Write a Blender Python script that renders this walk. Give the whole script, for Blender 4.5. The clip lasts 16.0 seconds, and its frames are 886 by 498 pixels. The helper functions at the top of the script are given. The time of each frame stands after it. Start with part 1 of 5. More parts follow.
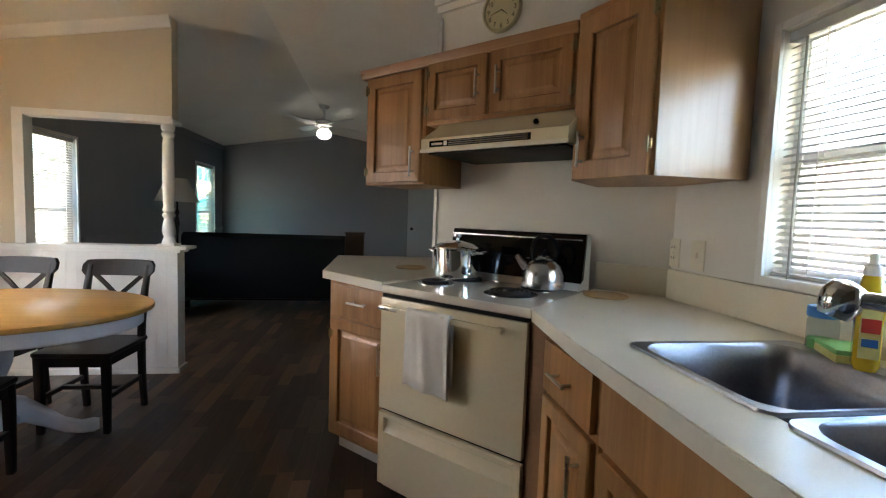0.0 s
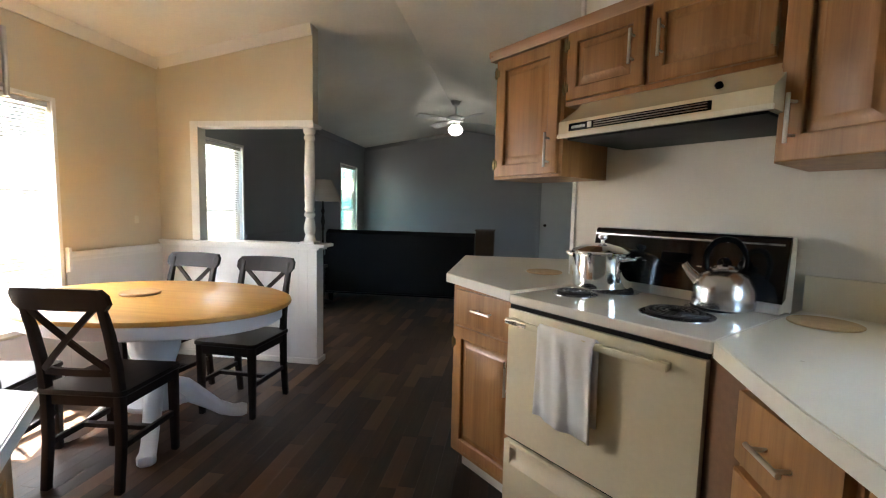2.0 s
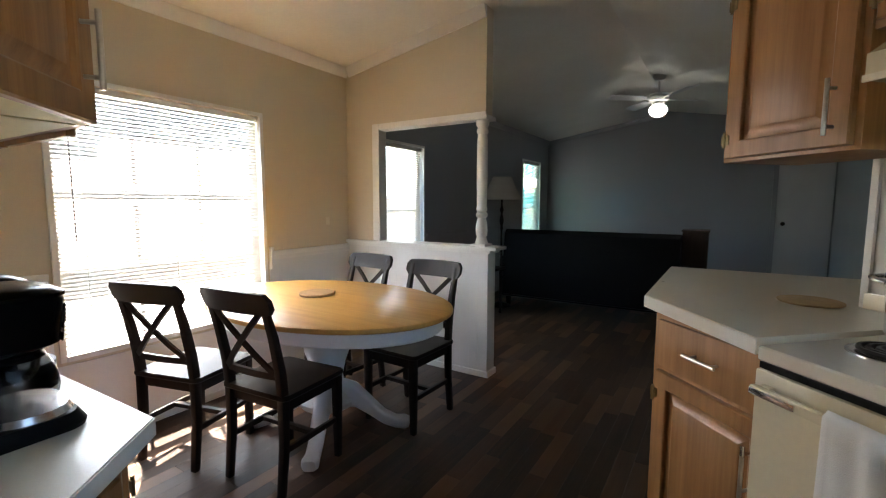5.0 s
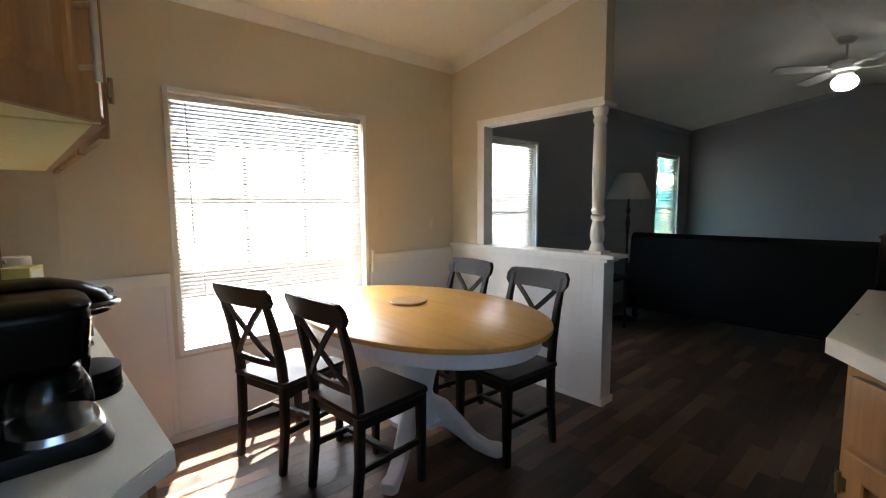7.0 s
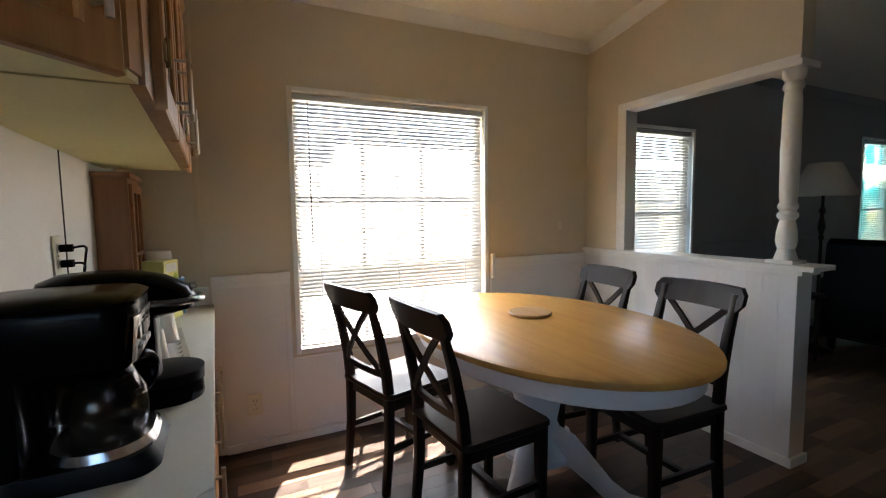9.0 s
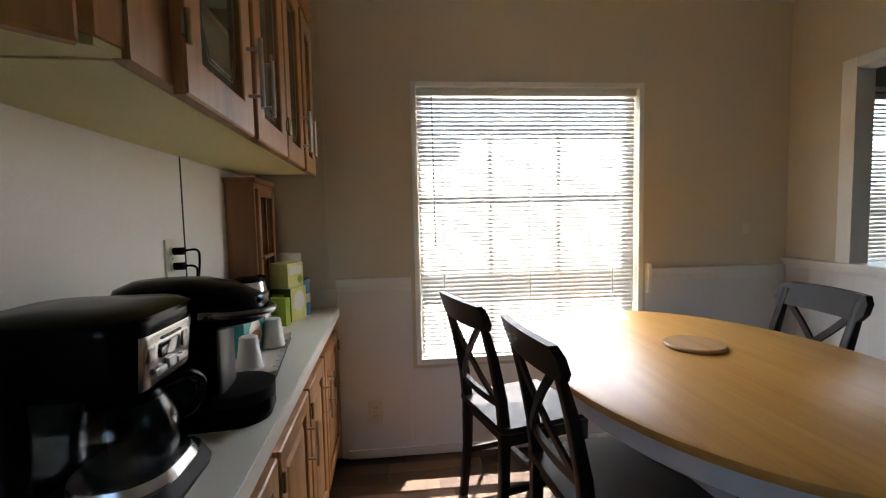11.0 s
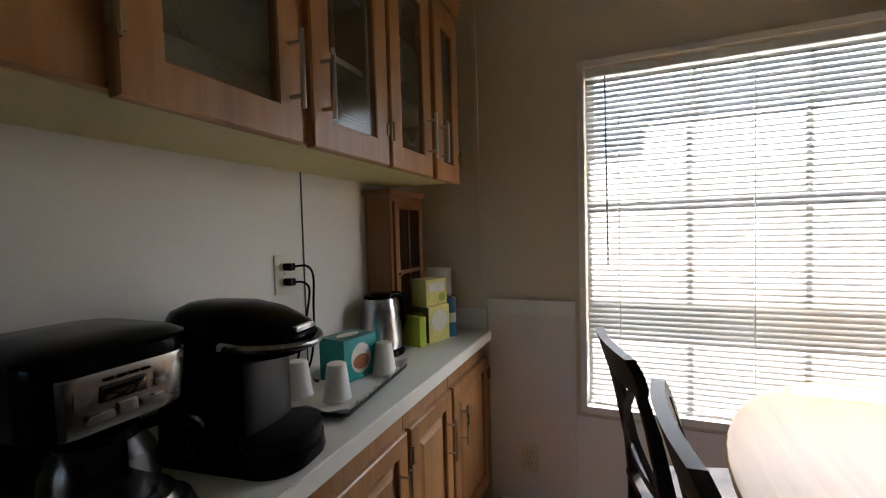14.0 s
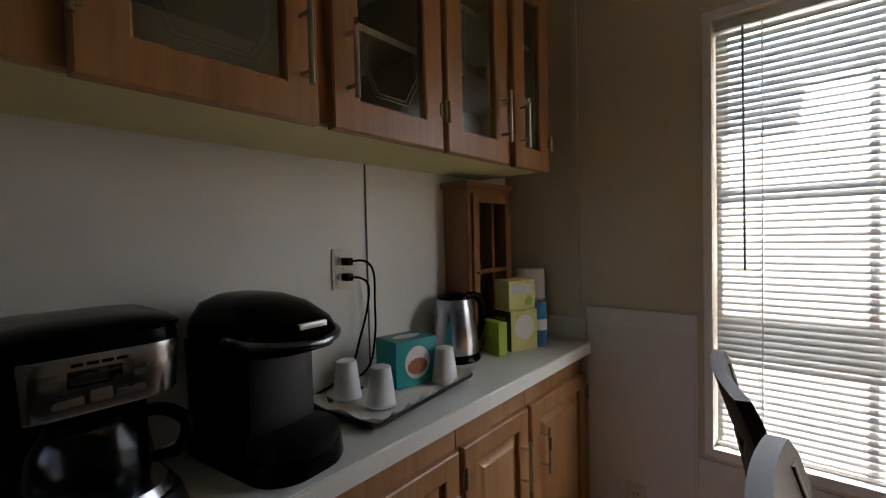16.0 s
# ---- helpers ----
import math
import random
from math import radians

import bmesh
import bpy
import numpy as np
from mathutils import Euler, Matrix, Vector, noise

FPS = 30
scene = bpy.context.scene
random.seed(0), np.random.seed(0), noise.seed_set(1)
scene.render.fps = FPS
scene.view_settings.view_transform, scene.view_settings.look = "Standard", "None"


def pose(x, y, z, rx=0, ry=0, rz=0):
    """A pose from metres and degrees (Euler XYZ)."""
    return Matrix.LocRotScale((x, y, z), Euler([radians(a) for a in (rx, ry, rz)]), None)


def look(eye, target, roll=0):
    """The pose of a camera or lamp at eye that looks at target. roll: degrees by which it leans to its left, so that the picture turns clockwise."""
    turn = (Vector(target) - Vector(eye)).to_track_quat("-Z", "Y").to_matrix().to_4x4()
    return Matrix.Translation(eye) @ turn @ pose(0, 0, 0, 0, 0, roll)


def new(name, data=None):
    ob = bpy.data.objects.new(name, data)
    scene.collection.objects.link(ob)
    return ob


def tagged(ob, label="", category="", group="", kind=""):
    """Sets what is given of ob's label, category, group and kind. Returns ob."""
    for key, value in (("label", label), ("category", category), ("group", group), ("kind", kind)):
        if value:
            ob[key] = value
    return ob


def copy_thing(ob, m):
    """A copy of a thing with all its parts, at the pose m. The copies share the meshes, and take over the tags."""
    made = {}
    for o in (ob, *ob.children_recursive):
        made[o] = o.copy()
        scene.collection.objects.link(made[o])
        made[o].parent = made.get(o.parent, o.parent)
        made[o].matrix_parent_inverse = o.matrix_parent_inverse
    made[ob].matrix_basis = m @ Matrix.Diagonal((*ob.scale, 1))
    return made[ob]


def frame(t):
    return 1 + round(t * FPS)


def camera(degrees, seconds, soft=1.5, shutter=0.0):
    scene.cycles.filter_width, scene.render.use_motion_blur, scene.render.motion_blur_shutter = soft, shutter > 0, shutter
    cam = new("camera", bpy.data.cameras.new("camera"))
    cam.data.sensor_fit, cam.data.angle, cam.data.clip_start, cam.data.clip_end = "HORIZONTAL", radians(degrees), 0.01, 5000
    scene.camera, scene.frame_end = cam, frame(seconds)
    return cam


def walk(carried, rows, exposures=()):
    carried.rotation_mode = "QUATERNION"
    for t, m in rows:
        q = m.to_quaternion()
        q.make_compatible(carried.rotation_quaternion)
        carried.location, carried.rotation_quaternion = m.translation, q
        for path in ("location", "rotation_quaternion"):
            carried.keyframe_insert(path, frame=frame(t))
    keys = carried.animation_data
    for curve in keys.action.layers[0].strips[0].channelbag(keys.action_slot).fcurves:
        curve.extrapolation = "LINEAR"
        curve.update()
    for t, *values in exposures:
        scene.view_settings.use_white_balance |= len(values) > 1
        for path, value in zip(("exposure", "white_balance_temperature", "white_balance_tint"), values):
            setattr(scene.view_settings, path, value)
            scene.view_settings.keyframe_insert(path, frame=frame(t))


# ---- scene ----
cam = camera(89.7, 16.0, soft=1.15)
PATH = [
    (0, (0.292, 0.313, 1.255), (0.588, 2.286, 1.111), 2.0),
    (0.5, (0.315, 0.382, 1.264), (0.465, 2.37, 1.107), 1.7),
    (1, (0.317, 0.451, 1.26), (0.325, 2.444, 1.101), 1.7),
    (1.5, (0.316, 0.518, 1.259), (0.174, 2.506, 1.092), 1.6),
    (2, (0.308, 0.585, 1.265), (0.019, 2.556, 1.085), 1.3),
    (2.5, (0.29, 0.646, 1.274), (-0.134, 2.591, 1.085), 1.1),
    (3, (0.282, 0.726, 1.271), (-0.29, 2.632, 1.078), 0.8),
    (3.5, (0.267, 0.8, 1.27), (-0.439, 2.661, 1.077), 0.6),
    (4, (0.256, 0.87, 1.269), (-0.576, 2.678, 1.073), 0.5),
    (6.5, (0.197, 1.258, 1.283), (-1.175, 2.699, 1.079), -0.3),
    (7, (0.174, 1.326, 1.279), (-1.303, 2.66, 1.081), -0.4),
    (7.5, (0.116, 1.379, 1.25), (-1.45, 2.611, 1.074), -0.8),
    (8, (0.073, 1.43, 1.238), (-1.577, 2.549, 1.072), -0.8),
    (8.5, (0.017, 1.49, 1.23), (-1.712, 2.484, 1.067), -0.8),
    (9, (-0.048, 1.54, 1.229), (-1.847, 2.398, 1.067), -0.8),
    (9.5, (-0.104, 1.607, 1.229), (-1.975, 2.294, 1.069), -0.9),
    (12, (-0.389, 1.842, 1.221), (-2.383, 1.732, 1.103), -1.3),
    (12.5, (-0.444, 1.886, 1.22), (-2.423, 1.619, 1.114), -1.3),
    (13, (-0.508, 1.938, 1.223), (-2.453, 1.485, 1.124), -1.6),
    (13.5, (-0.573, 2.002, 1.234), (-2.464, 1.358, 1.144), -1.6),
    (14, (-0.637, 2.051, 1.237), (-2.469, 1.252, 1.155), -1.6),
    (14.5, (-0.701, 2.094, 1.236), (-2.468, 1.159, 1.158), -1.6),
    (15, (-0.762, 2.123, 1.225), (-2.457, 1.063, 1.154), -1.5),
    (15.5, (-0.822, 2.14, 1.215), (-2.43, 0.954, 1.15), -1.4),
    (16, (-0.883, 2.151, 1.21), (-2.385, 0.832, 1.151), -1.4),
]
EXPOSURES = [(0, 5.25, 6550, 10), (1.5, 5.7, 6550, 10), (2.5, 5.75, 6550, 9), (4, 5.3, 6450, 9), (7, 4.95, 6350, 9), (9, 4.5, 6400, 10), (12.5, 4.0, 6150, 9), (14, 3.75, 6100, 10), (16, 3.3, 6100, 11)]
WATTS_DINING, WATTS_LIVING, WATTS_FAR = 2.7, 0.055, 0.15
rows = [(t, look(eye, target, roll)) for t, eye, target, roll in PATH]
walk(cam, rows, EXPOSURES)

# ---- world and sun ----
world = bpy.data.worlds.new("world")
scene.world = world
world.use_nodes = True
wn = world.node_tree
sky = wn.nodes.new("ShaderNodeTexSky")
sky.sky_type, sky.sun_disc = "NISHITA", False
SUN_FROM = Vector((-0.40, 0.17, 0.91))
sky.sun_elevation = math.asin(SUN_FROM.normalized().z)
sky.sun_rotation = math.atan2(SUN_FROM.x, SUN_FROM.y)
wn.links.new(sky.outputs[0], wn.nodes["Background"].inputs[0])
wn.nodes["Background"].inputs[1].default_value = 0.10
sun_data = bpy.data.lights.new("sun", "SUN")
sun_data.energy, sun_data.angle, sun_data.color = 5.0, radians(0.6), (1.0, 0.91, 0.82)
sun_lamp = new("sun", sun_data)
sun_lamp.matrix_world = look(SUN_FROM * 20, (0, 0, 0))


def window_light(name, m, w, h, watts, color):
    d = bpy.data.lights.new(name, "AREA")
    d.shape, d.size, d.size_y, d.energy, d.color = "RECTANGLE", w, h, watts, color
    ob = new(name, d)
    ob.matrix_world = m
    return ob


window_light("dining_window_daylight", pose(-2.69, 2.44, 1.185, 0, -90, 0), 1.37, 1.16, WATTS_DINING, (1.0, 0.92, 0.87))
window_light("living_window_daylight", pose(-2.69, 4.645, 1.18, 0, -90, 0), 1.32, 0.72, WATTS_LIVING, (0.95, 0.98, 1.0))
window_light("far_window_daylight", pose(-2.69, 8.23, 1.235, 0, -90, 0), 1.42, 0.74, WATTS_FAR, (1.0, 0.98, 0.96))


# ---- materials ----
def node_mat(name):
    m = bpy.data.materials.new(name)
    m.use_nodes = True
    t = m.node_tree
    return m, t, t.nodes["Principled BSDF"]


def coords(t, scale=(1, 1, 1), jitter=False):
    tc = t.nodes.new("ShaderNodeTexCoord")
    mp = t.nodes.new("ShaderNodeMapping")
    mp.inputs["Scale"].default_value = scale
    t.links.new(tc.outputs["Object"], mp.inputs["Vector"])
    if jitter:
        oi = t.nodes.new("ShaderNodeObjectInfo")
        mul = t.nodes.new("ShaderNodeMath")
        mul.operation, mul.inputs[1].default_value = "MULTIPLY", 37.0
        t.links.new(oi.outputs["Random"], mul.inputs[0])
        cb = t.nodes.new("ShaderNodeCombineXYZ")
        for i in range(3):
            t.links.new(mul.outputs[0], cb.inputs[i])
        t.links.new(cb.outputs[0], mp.inputs["Location"])
    return mp.outputs[0]


def noise_tex(t, vec, scale, detail=4.0, rough=0.6):
    n = t.nodes.new("ShaderNodeTexNoise")
    n.inputs["Scale"].default_value, n.inputs["Detail"].default_value, n.inputs["Roughness"].default_value = scale, detail, rough
    t.links.new(vec, n.inputs["Vector"])
    return n.outputs["Fac"]


def ramp(t, fac, stops):
    r = t.nodes.new("ShaderNodeValToRGB")
    els = r.color_ramp.elements
    while len(els) < len(stops):
        els.new(0.5)
    for e, (p, c) in zip(els, stops):
        e.position, e.color = p, (*c, 1)
    t.links.new(fac, r.inputs[0])
    return r.outputs[0]


def mixed(t, a, b, fac, mode="MIX"):
    m = t.nodes.new("ShaderNodeMix")
    m.data_type, m.blend_type = "RGBA", mode
    for sock, v in ((m.inputs["Factor"], fac), (m.inputs["A"], a), (m.inputs["B"], b)):
        if isinstance(v, (int, float)):
            sock.default_value = v
        elif isinstance(v, tuple):
            sock.default_value = (*v, 1)
        else:
            t.links.new(v, sock)
    return m.outputs["Result"]


def bumped(t, bsdf, height, strength, distance=0.002):
    b = t.nodes.new("ShaderNodeBump")
    b.inputs["Strength"].default_value, b.inputs["Distance"].default_value = strength, distance
    t.links.new(height, b.inputs["Height"])
    t.links.new(b.outputs[0], bsdf.inputs["Normal"])


def dim(c, k):
    return tuple(min(1.0, v * k) for v in c)


def plain(name, color, rough=0.5, metal=0.0, vary=0.08, scale=3.0, grain=60.0, bump=0.12, coat=0.0, spec=0.5):
    """Painted, plastic or metal surface with broad stains and fine grain."""
    m, t, b = node_mat(name)
    v = coords(t)
    broad, fine = noise_tex(t, v, scale, 5), noise_tex(t, v, grain, 3)
    col = ramp(t, broad, [(0.3, dim(color, 1 - vary)), (0.7, dim(color, 1 + vary))])
    col = mixed(t, col, ramp(t, fine, [(0.35, dim(color, 1 - vary * 1.4)), (0.65, dim(color, 1 + vary * 0.6))]), 0.35)
    t.links.new(col, b.inputs["Base Color"])
    rr = t.nodes.new("ShaderNodeMapRange")
    rr.inputs["To Min"].default_value, rr.inputs["To Max"].default_value = max(0.02, rough * 0.8), min(1, rough * 1.2)
    t.links.new(broad, rr.inputs[0])
    t.links.new(rr.outputs[0], b.inputs["Roughness"])
    b.inputs["Metallic"].default_value, b.inputs["Coat Weight"].default_value = metal, coat
    b.inputs["Specular IOR Level"].default_value = spec
    if bump:
        bumped(t, b, fine, bump, 0.001)
    return m


def wood(name, dark, light, along=2, rough=0.45, grain=1.0, jitter=False, tint=0.0, coat=0.1, spec=0.5):
    """Grained wood, the grain running along one axis."""
    m, t, b = node_mat(name)
    s = [9.0, 9.0, 9.0]
    s[along] = 0.7
    v = coords(t, tuple(s), jitter)
    s2 = [55.0, 55.0, 55.0]
    s2[along] = 1.6
    v2 = coords(t, tuple(s2), jitter)
    a, f = noise_tex(t, v, 1.6 * grain, 6, 0.65), noise_tex(t, v2, 1.2 * grain, 4, 0.7)
    col = ramp(t, a, [(0.28, dark), (0.52, tuple((p + q) / 2 for p, q in zip(dark, light))), (0.75, light)])
    col = mixed(t, col, ramp(t, f, [(0.3, dim(dark, 0.85)), (0.6, light)]), 0.24)
    if tint:
        oi = t.nodes.new("ShaderNodeObjectInfo")
        isl, add, fr = t.nodes.new("ShaderNodeNewGeometry"), t.nodes.new("ShaderNodeMath"), t.nodes.new("ShaderNodeMath")
        add.operation, fr.operation = "ADD", "FRACT"
        t.links.new(oi.outputs["Random"], add.inputs[0])
        t.links.new(isl.outputs["Random Per Island"], add.inputs[1])
        t.links.new(add.outputs[0], fr.inputs[0])
        col = mixed(t, col, ramp(t, fr.outputs[0], [(0, dim(dark, 1 - tint)), (0.45, dark), (0.75, tuple((p + q) / 2 for p, q in zip(dark, light))), (1, dim(light, 1 + tint))]), 0.6)
    t.links.new(col, b.inputs["Base Color"])
    b.inputs["Roughness"].default_value, b.inputs["Coat Weight"].default_value = rough, coat
    b.inputs["Coat Roughness"].default_value = 0.25
    b.inputs["Specular IOR Level"].default_value = spec
    bumped(t, b, f, 0.2, 0.001)
    return m


def thin_pane(name, color, gloss):
    """A thin sheet of glass: clear, with a gloss that grows at a glance."""
    m = bpy.data.materials.new(name)
    m.use_nodes = True
    t = m.node_tree
    t.nodes.remove(t.nodes["Principled BSDF"])
    tr, gl, mx, fr = (t.nodes.new(k) for k in ("ShaderNodeBsdfTransparent", "ShaderNodeBsdfGlossy", "ShaderNodeMixShader", "ShaderNodeLayerWeight"))
    pw, sc = t.nodes.new("ShaderNodeMath"), t.nodes.new("ShaderNodeMath")
    pw.operation, pw.inputs[1].default_value = "POWER", 3.5
    sc.operation, sc.inputs[1].default_value, sc.inputs[2].default_value = "MULTIPLY_ADD", 0.45, 0.03
    tr.inputs[0].default_value = (*color, 1)
    gl.inputs["Roughness"].default_value = gloss
    t.links.new(fr.outputs["Facing"], pw.inputs[0])
    t.links.new(pw.outputs[0], sc.inputs[0])
    t.links.new(sc.outputs[0], mx.inputs[0])
    t.links.new(tr.outputs[0], mx.inputs[1])
    t.links.new(gl.outputs[0], mx.inputs[2])
    t.links.new(mx.outputs[0], t.nodes["Material Output"].inputs[0])
    return m


def glowing(name, color, strength):
    m, t, b = node_mat(name)
    b.inputs["Base Color"].default_value = (*color, 1)
    b.inputs["Emission Color"].default_value = (*color, 1)
    b.inputs["Emission Strength"].default_value = strength
    return m


M_BEIGE = plain("beige_wall_paint", (0.66, 0.585, 0.45), 0.6, vary=0.05, scale=1.2, grain=140, bump=0.15)
M_WHITE = plain("white_wainscot_paint", (0.80, 0.79, 0.77), 0.45, vary=0.04, scale=1.5, grain=120, bump=0.08)
M_TRIM = plain("white_trim_paint", (0.83, 0.82, 0.79), 0.4, vary=0.04, scale=4, grain=90, bump=0.06)
M_CREAM = plain("cream_wallboard", (0.75, 0.72, 0.66), 0.5, vary=0.04, scale=1.5, grain=150, bump=0.1)
M_GREY = plain("grey_wall_paint", (0.31, 0.32, 0.335), 0.6, vary=0.05, scale=1.0, grain=140, bump=0.15)
M_CEIL = plain("ceiling_paint", (0.84, 0.82, 0.76), 0.8, vary=0.05, scale=2, grain=45, bump=0.5)
M_OAK = wood("oak_cabinet_wood", (0.23, 0.098, 0.032), (0.48, 0.245, 0.092), 2, 0.4, jitter=True)
M_OAKH = wood("oak_rail_wood", (0.23, 0.098, 0.032), (0.48, 0.245, 0.092), 0, 0.4, jitter=True)
M_OAKSIDE = wood("oak_veneer_panel", (0.34, 0.18, 0.08), (0.48, 0.29, 0.15), 2, 0.3, 0.6, coat=0.8)
M_PANEL = plain("pale_cabinet_underside", (0.72, 0.64, 0.30), 0.5, vary=0.06, scale=4)
M_CABIN = plain("pale_cabinet_interior", (0.68, 0.58, 0.42), 0.6, vary=0.1)
# Dark brown toe kicks, and shade painted on a cabinet end and gap.
M_DARKCAB = plain("dark_cabinet_brown_and_shade", (0.20, 0.10, 0.045), 0.6, vary=0.2)
M_TABLE = wood("honey_tabletop_wood", (0.50, 0.235, 0.045), (0.71, 0.40, 0.10), 0, 0.40, 0.7, coat=0.12)
M_TABLEW = plain("white_table_paint", (0.78, 0.78, 0.80), 0.35, vary=0.04)
M_CHAIR = wood("dark_stained_chair_wood", (0.007, 0.005, 0.0045), (0.021, 0.013, 0.010), 2, 0.45, jitter=True, coat=0.0, spec=0.2)
M_FLOOR = wood("dark_laminate_plank", (0.010, 0.0055, 0.0035), (0.150, 0.080, 0.045), 1, 0.42, jitter=True, tint=0.45, coat=0.0, spec=0.3)
M_SUBFLOOR = plain("dark_floor_gap", (0.02, 0.015, 0.012), 0.7)
M_LAM = plain("cream_laminate_counter", (0.75, 0.69, 0.55), 0.3, vary=0.05, scale=9, grain=220, bump=0.04, coat=0.2)
M_EDGE = plain("white_laminate_edge", (0.80, 0.77, 0.69), 0.3, vary=0.04, scale=6, bump=0.03, coat=0.2)
M_LAMW = plain("pale_laminate_counter", (0.70, 0.71, 0.64), 0.32, vary=0.05, scale=9, grain=220, bump=0.04, coat=0.2)
M_STEEL = plain("brushed_steel", (0.58, 0.58, 0.60), 0.24, 1.0, vary=0.1, scale=5, grain=160, bump=0.05)
M_SINK = plain("worn_sink_steel", (0.33, 0.33, 0.36), 0.3, 1.0, vary=0.18, scale=6, grain=120, bump=0.08)
M_STEELDARK = plain("dark_brushed_steel", (0.22, 0.22, 0.22), 0.28, 1.0, vary=0.1, scale=5, grain=160, bump=0.05)
M_RECESS = plain("satin_dark_plastic", (0.010, 0.010, 0.012), 0.38, vary=0.1, bump=0.02, spec=0.5)
# Steel darkened in colour to stand for the dim room it reflects.
M_PANELSTEEL = plain("shaded_panel_steel", (0.36, 0.345, 0.33), 0.26, 1.0, vary=0.06, scale=5, grain=160, bump=0.05)
M_CHROME = plain("chrome", (0.75, 0.75, 0.76), 0.08, 1.0, vary=0.05, bump=0)
M_NICKEL = plain("brushed_nickel_pull", (0.62, 0.58, 0.52), 0.28, 1.0, vary=0.1)
M_BRASS = plain("brass_hinge", (0.34, 0.26, 0.14), 0.42, 1.0, vary=0.15)
M_STOVE = plain("almond_stove_enamel", (0.74, 0.645, 0.45), 0.16, vary=0.04, scale=2, bump=0.02, coat=0.5)
M_COOKTOP = plain("white_cooktop_enamel", (0.78, 0.73, 0.62), 0.12, vary=0.04, scale=3, bump=0.02, coat=0.5)
M_BLACK = plain("black_plastic", (0.0025, 0.0025, 0.003), 0.2, vary=0.2, bump=0.02, spec=0.06)
M_BLACKM = plain("matt_black_plastic_and_gap_shade", (0.005, 0.005, 0.0055), 0.45, vary=0.2, spec=0.12)
M_BLACKGLASS = plain("black_glass_panel", (0.006, 0.006, 0.007), 0.08, vary=0.1, bump=0, coat=0.15)
M_COIL = plain("burner_coil", (0.03, 0.028, 0.027), 0.5, 0.6, vary=0.3)
M_TOWEL = plain("white_cotton_towel", (0.80, 0.78, 0.74), 0.95, vary=0.05, scale=14, grain=420, bump=0.9)
M_SOFA = plain("black_leather", (0.004, 0.004, 0.0045), 0.6, vary=0.25, scale=8, grain=180, bump=0.35, spec=0.12)
M_BROWN = wood("brown_bookcase_wood", (0.030, 0.016, 0.009), (0.065, 0.036, 0.02), 2, 0.5)
M_SHADE = plain("cream_lamp_shade", (0.42, 0.39, 0.34), 0.85, vary=0.05, grain=300, bump=0.4)
M_IRON = plain("dark_bronze_metal", (0.025, 0.02, 0.017), 0.4, 0.7, vary=0.3)
M_FAN = plain("white_fan_metal", (0.72, 0.71, 0.69), 0.3, 0.0, vary=0.05)
M_BULB = glowing("lit_glass_globe", (1.0, 0.96, 0.88), 0.3)
M_PANE = thin_pane("window_glass", (0.96, 0.98, 0.97), 0.02)
M_CABGLASS = thin_pane("cabinet_glass", (0.93, 0.93, 0.90), 0.12)
M_STAINED = thin_pane("coloured_window_film", (0.9, 0.95, 0.95), 0.1)
_t = M_STAINED.node_tree
_c = ramp(_t, noise_tex(_t, coords(_t, (2.2, 1, 1.5)), 2.2, 2.0, 0.5), [(0.36, (0.10, 0.46, 0.54)), (0.46, (0.22, 0.66, 0.74)), (0.52, (0.92, 0.95, 0.94)), (0.60, (0.80, 0.72, 0.35)), (0.66, (0.16, 0.50, 0.57))])
_t.links.new(_c, next(n for n in _t.nodes if n.type == "BSDF_TRANSPARENT").inputs[0])
M_CARAFE = thin_pane("carafe_glass", (0.82, 0.83, 0.84), 0.02)
M_ETCH = plain("etched_line", (0.36, 0.33, 0.26), 0.7)
M_SLAT = plain("white_blind_slat", (0.52, 0.51, 0.495), 0.5, vary=0.04, scale=8, bump=0)
_t = M_SLAT.node_tree
_mx, _tl = _t.nodes.new("ShaderNodeMixShader"), _t.nodes.new("ShaderNodeBsdfTranslucent")
_tl.inputs[0].default_value = (0.74, 0.73, 0.71, 1)
_mx.inputs[0].default_value = 0.15
_t.links.new(_t.nodes["Principled BSDF"].outputs[0], _mx.inputs[1])
_t.links.new(_tl.outputs[0], _mx.inputs[2])
_t.links.new(_mx.outputs[0], _t.nodes["Material Output"].inputs[0])
M_VINYL = plain("white_window_vinyl", (0.80, 0.80, 0.79), 0.4, vary=0.04)
M_OUTLET = plain("almond_outlet_plastic", (0.74, 0.69, 0.56), 0.4, vary=0.04)
M_SLOT = plain("outlet_slot", (0.05, 0.045, 0.04), 0.6)
M_CORK = plain("cork_trivet", (0.50, 0.36, 0.20), 0.85, vary=0.2, scale=30, grain=220, bump=0.5)
M_TRIVET = wood("round_wooden_trivet", (0.36, 0.20, 0.08), (0.52, 0.32, 0.15), 0, 0.5)
M_TEAL = plain("teal_carton", (0.02, 0.30, 0.29), 0.4, vary=0.08, scale=10)
M_TEALTOP = plain("dark_teal_carton", (0.02, 0.17, 0.17), 0.4, vary=0.1)
M_LABELW = plain("white_print", (0.75, 0.73, 0.68), 0.5)
M_RUST = plain("rust_print", (0.36, 0.13, 0.06), 0.5, vary=0.25, scale=40)
M_LIME = plain("lime_carton", (0.36, 0.47, 0.04), 0.45, vary=0.1, scale=12)
M_YELLOW = plain("pale_yellow_carton", (0.68, 0.64, 0.22), 0.45, vary=0.12, scale=14)
M_DARKGREEN = plain("dark_green_print", (0.05, 0.07, 0.015), 0.5)
M_BLUECAN = plain("blue_can_print", (0.05, 0.19, 0.42), 0.35, vary=0.15, scale=18)
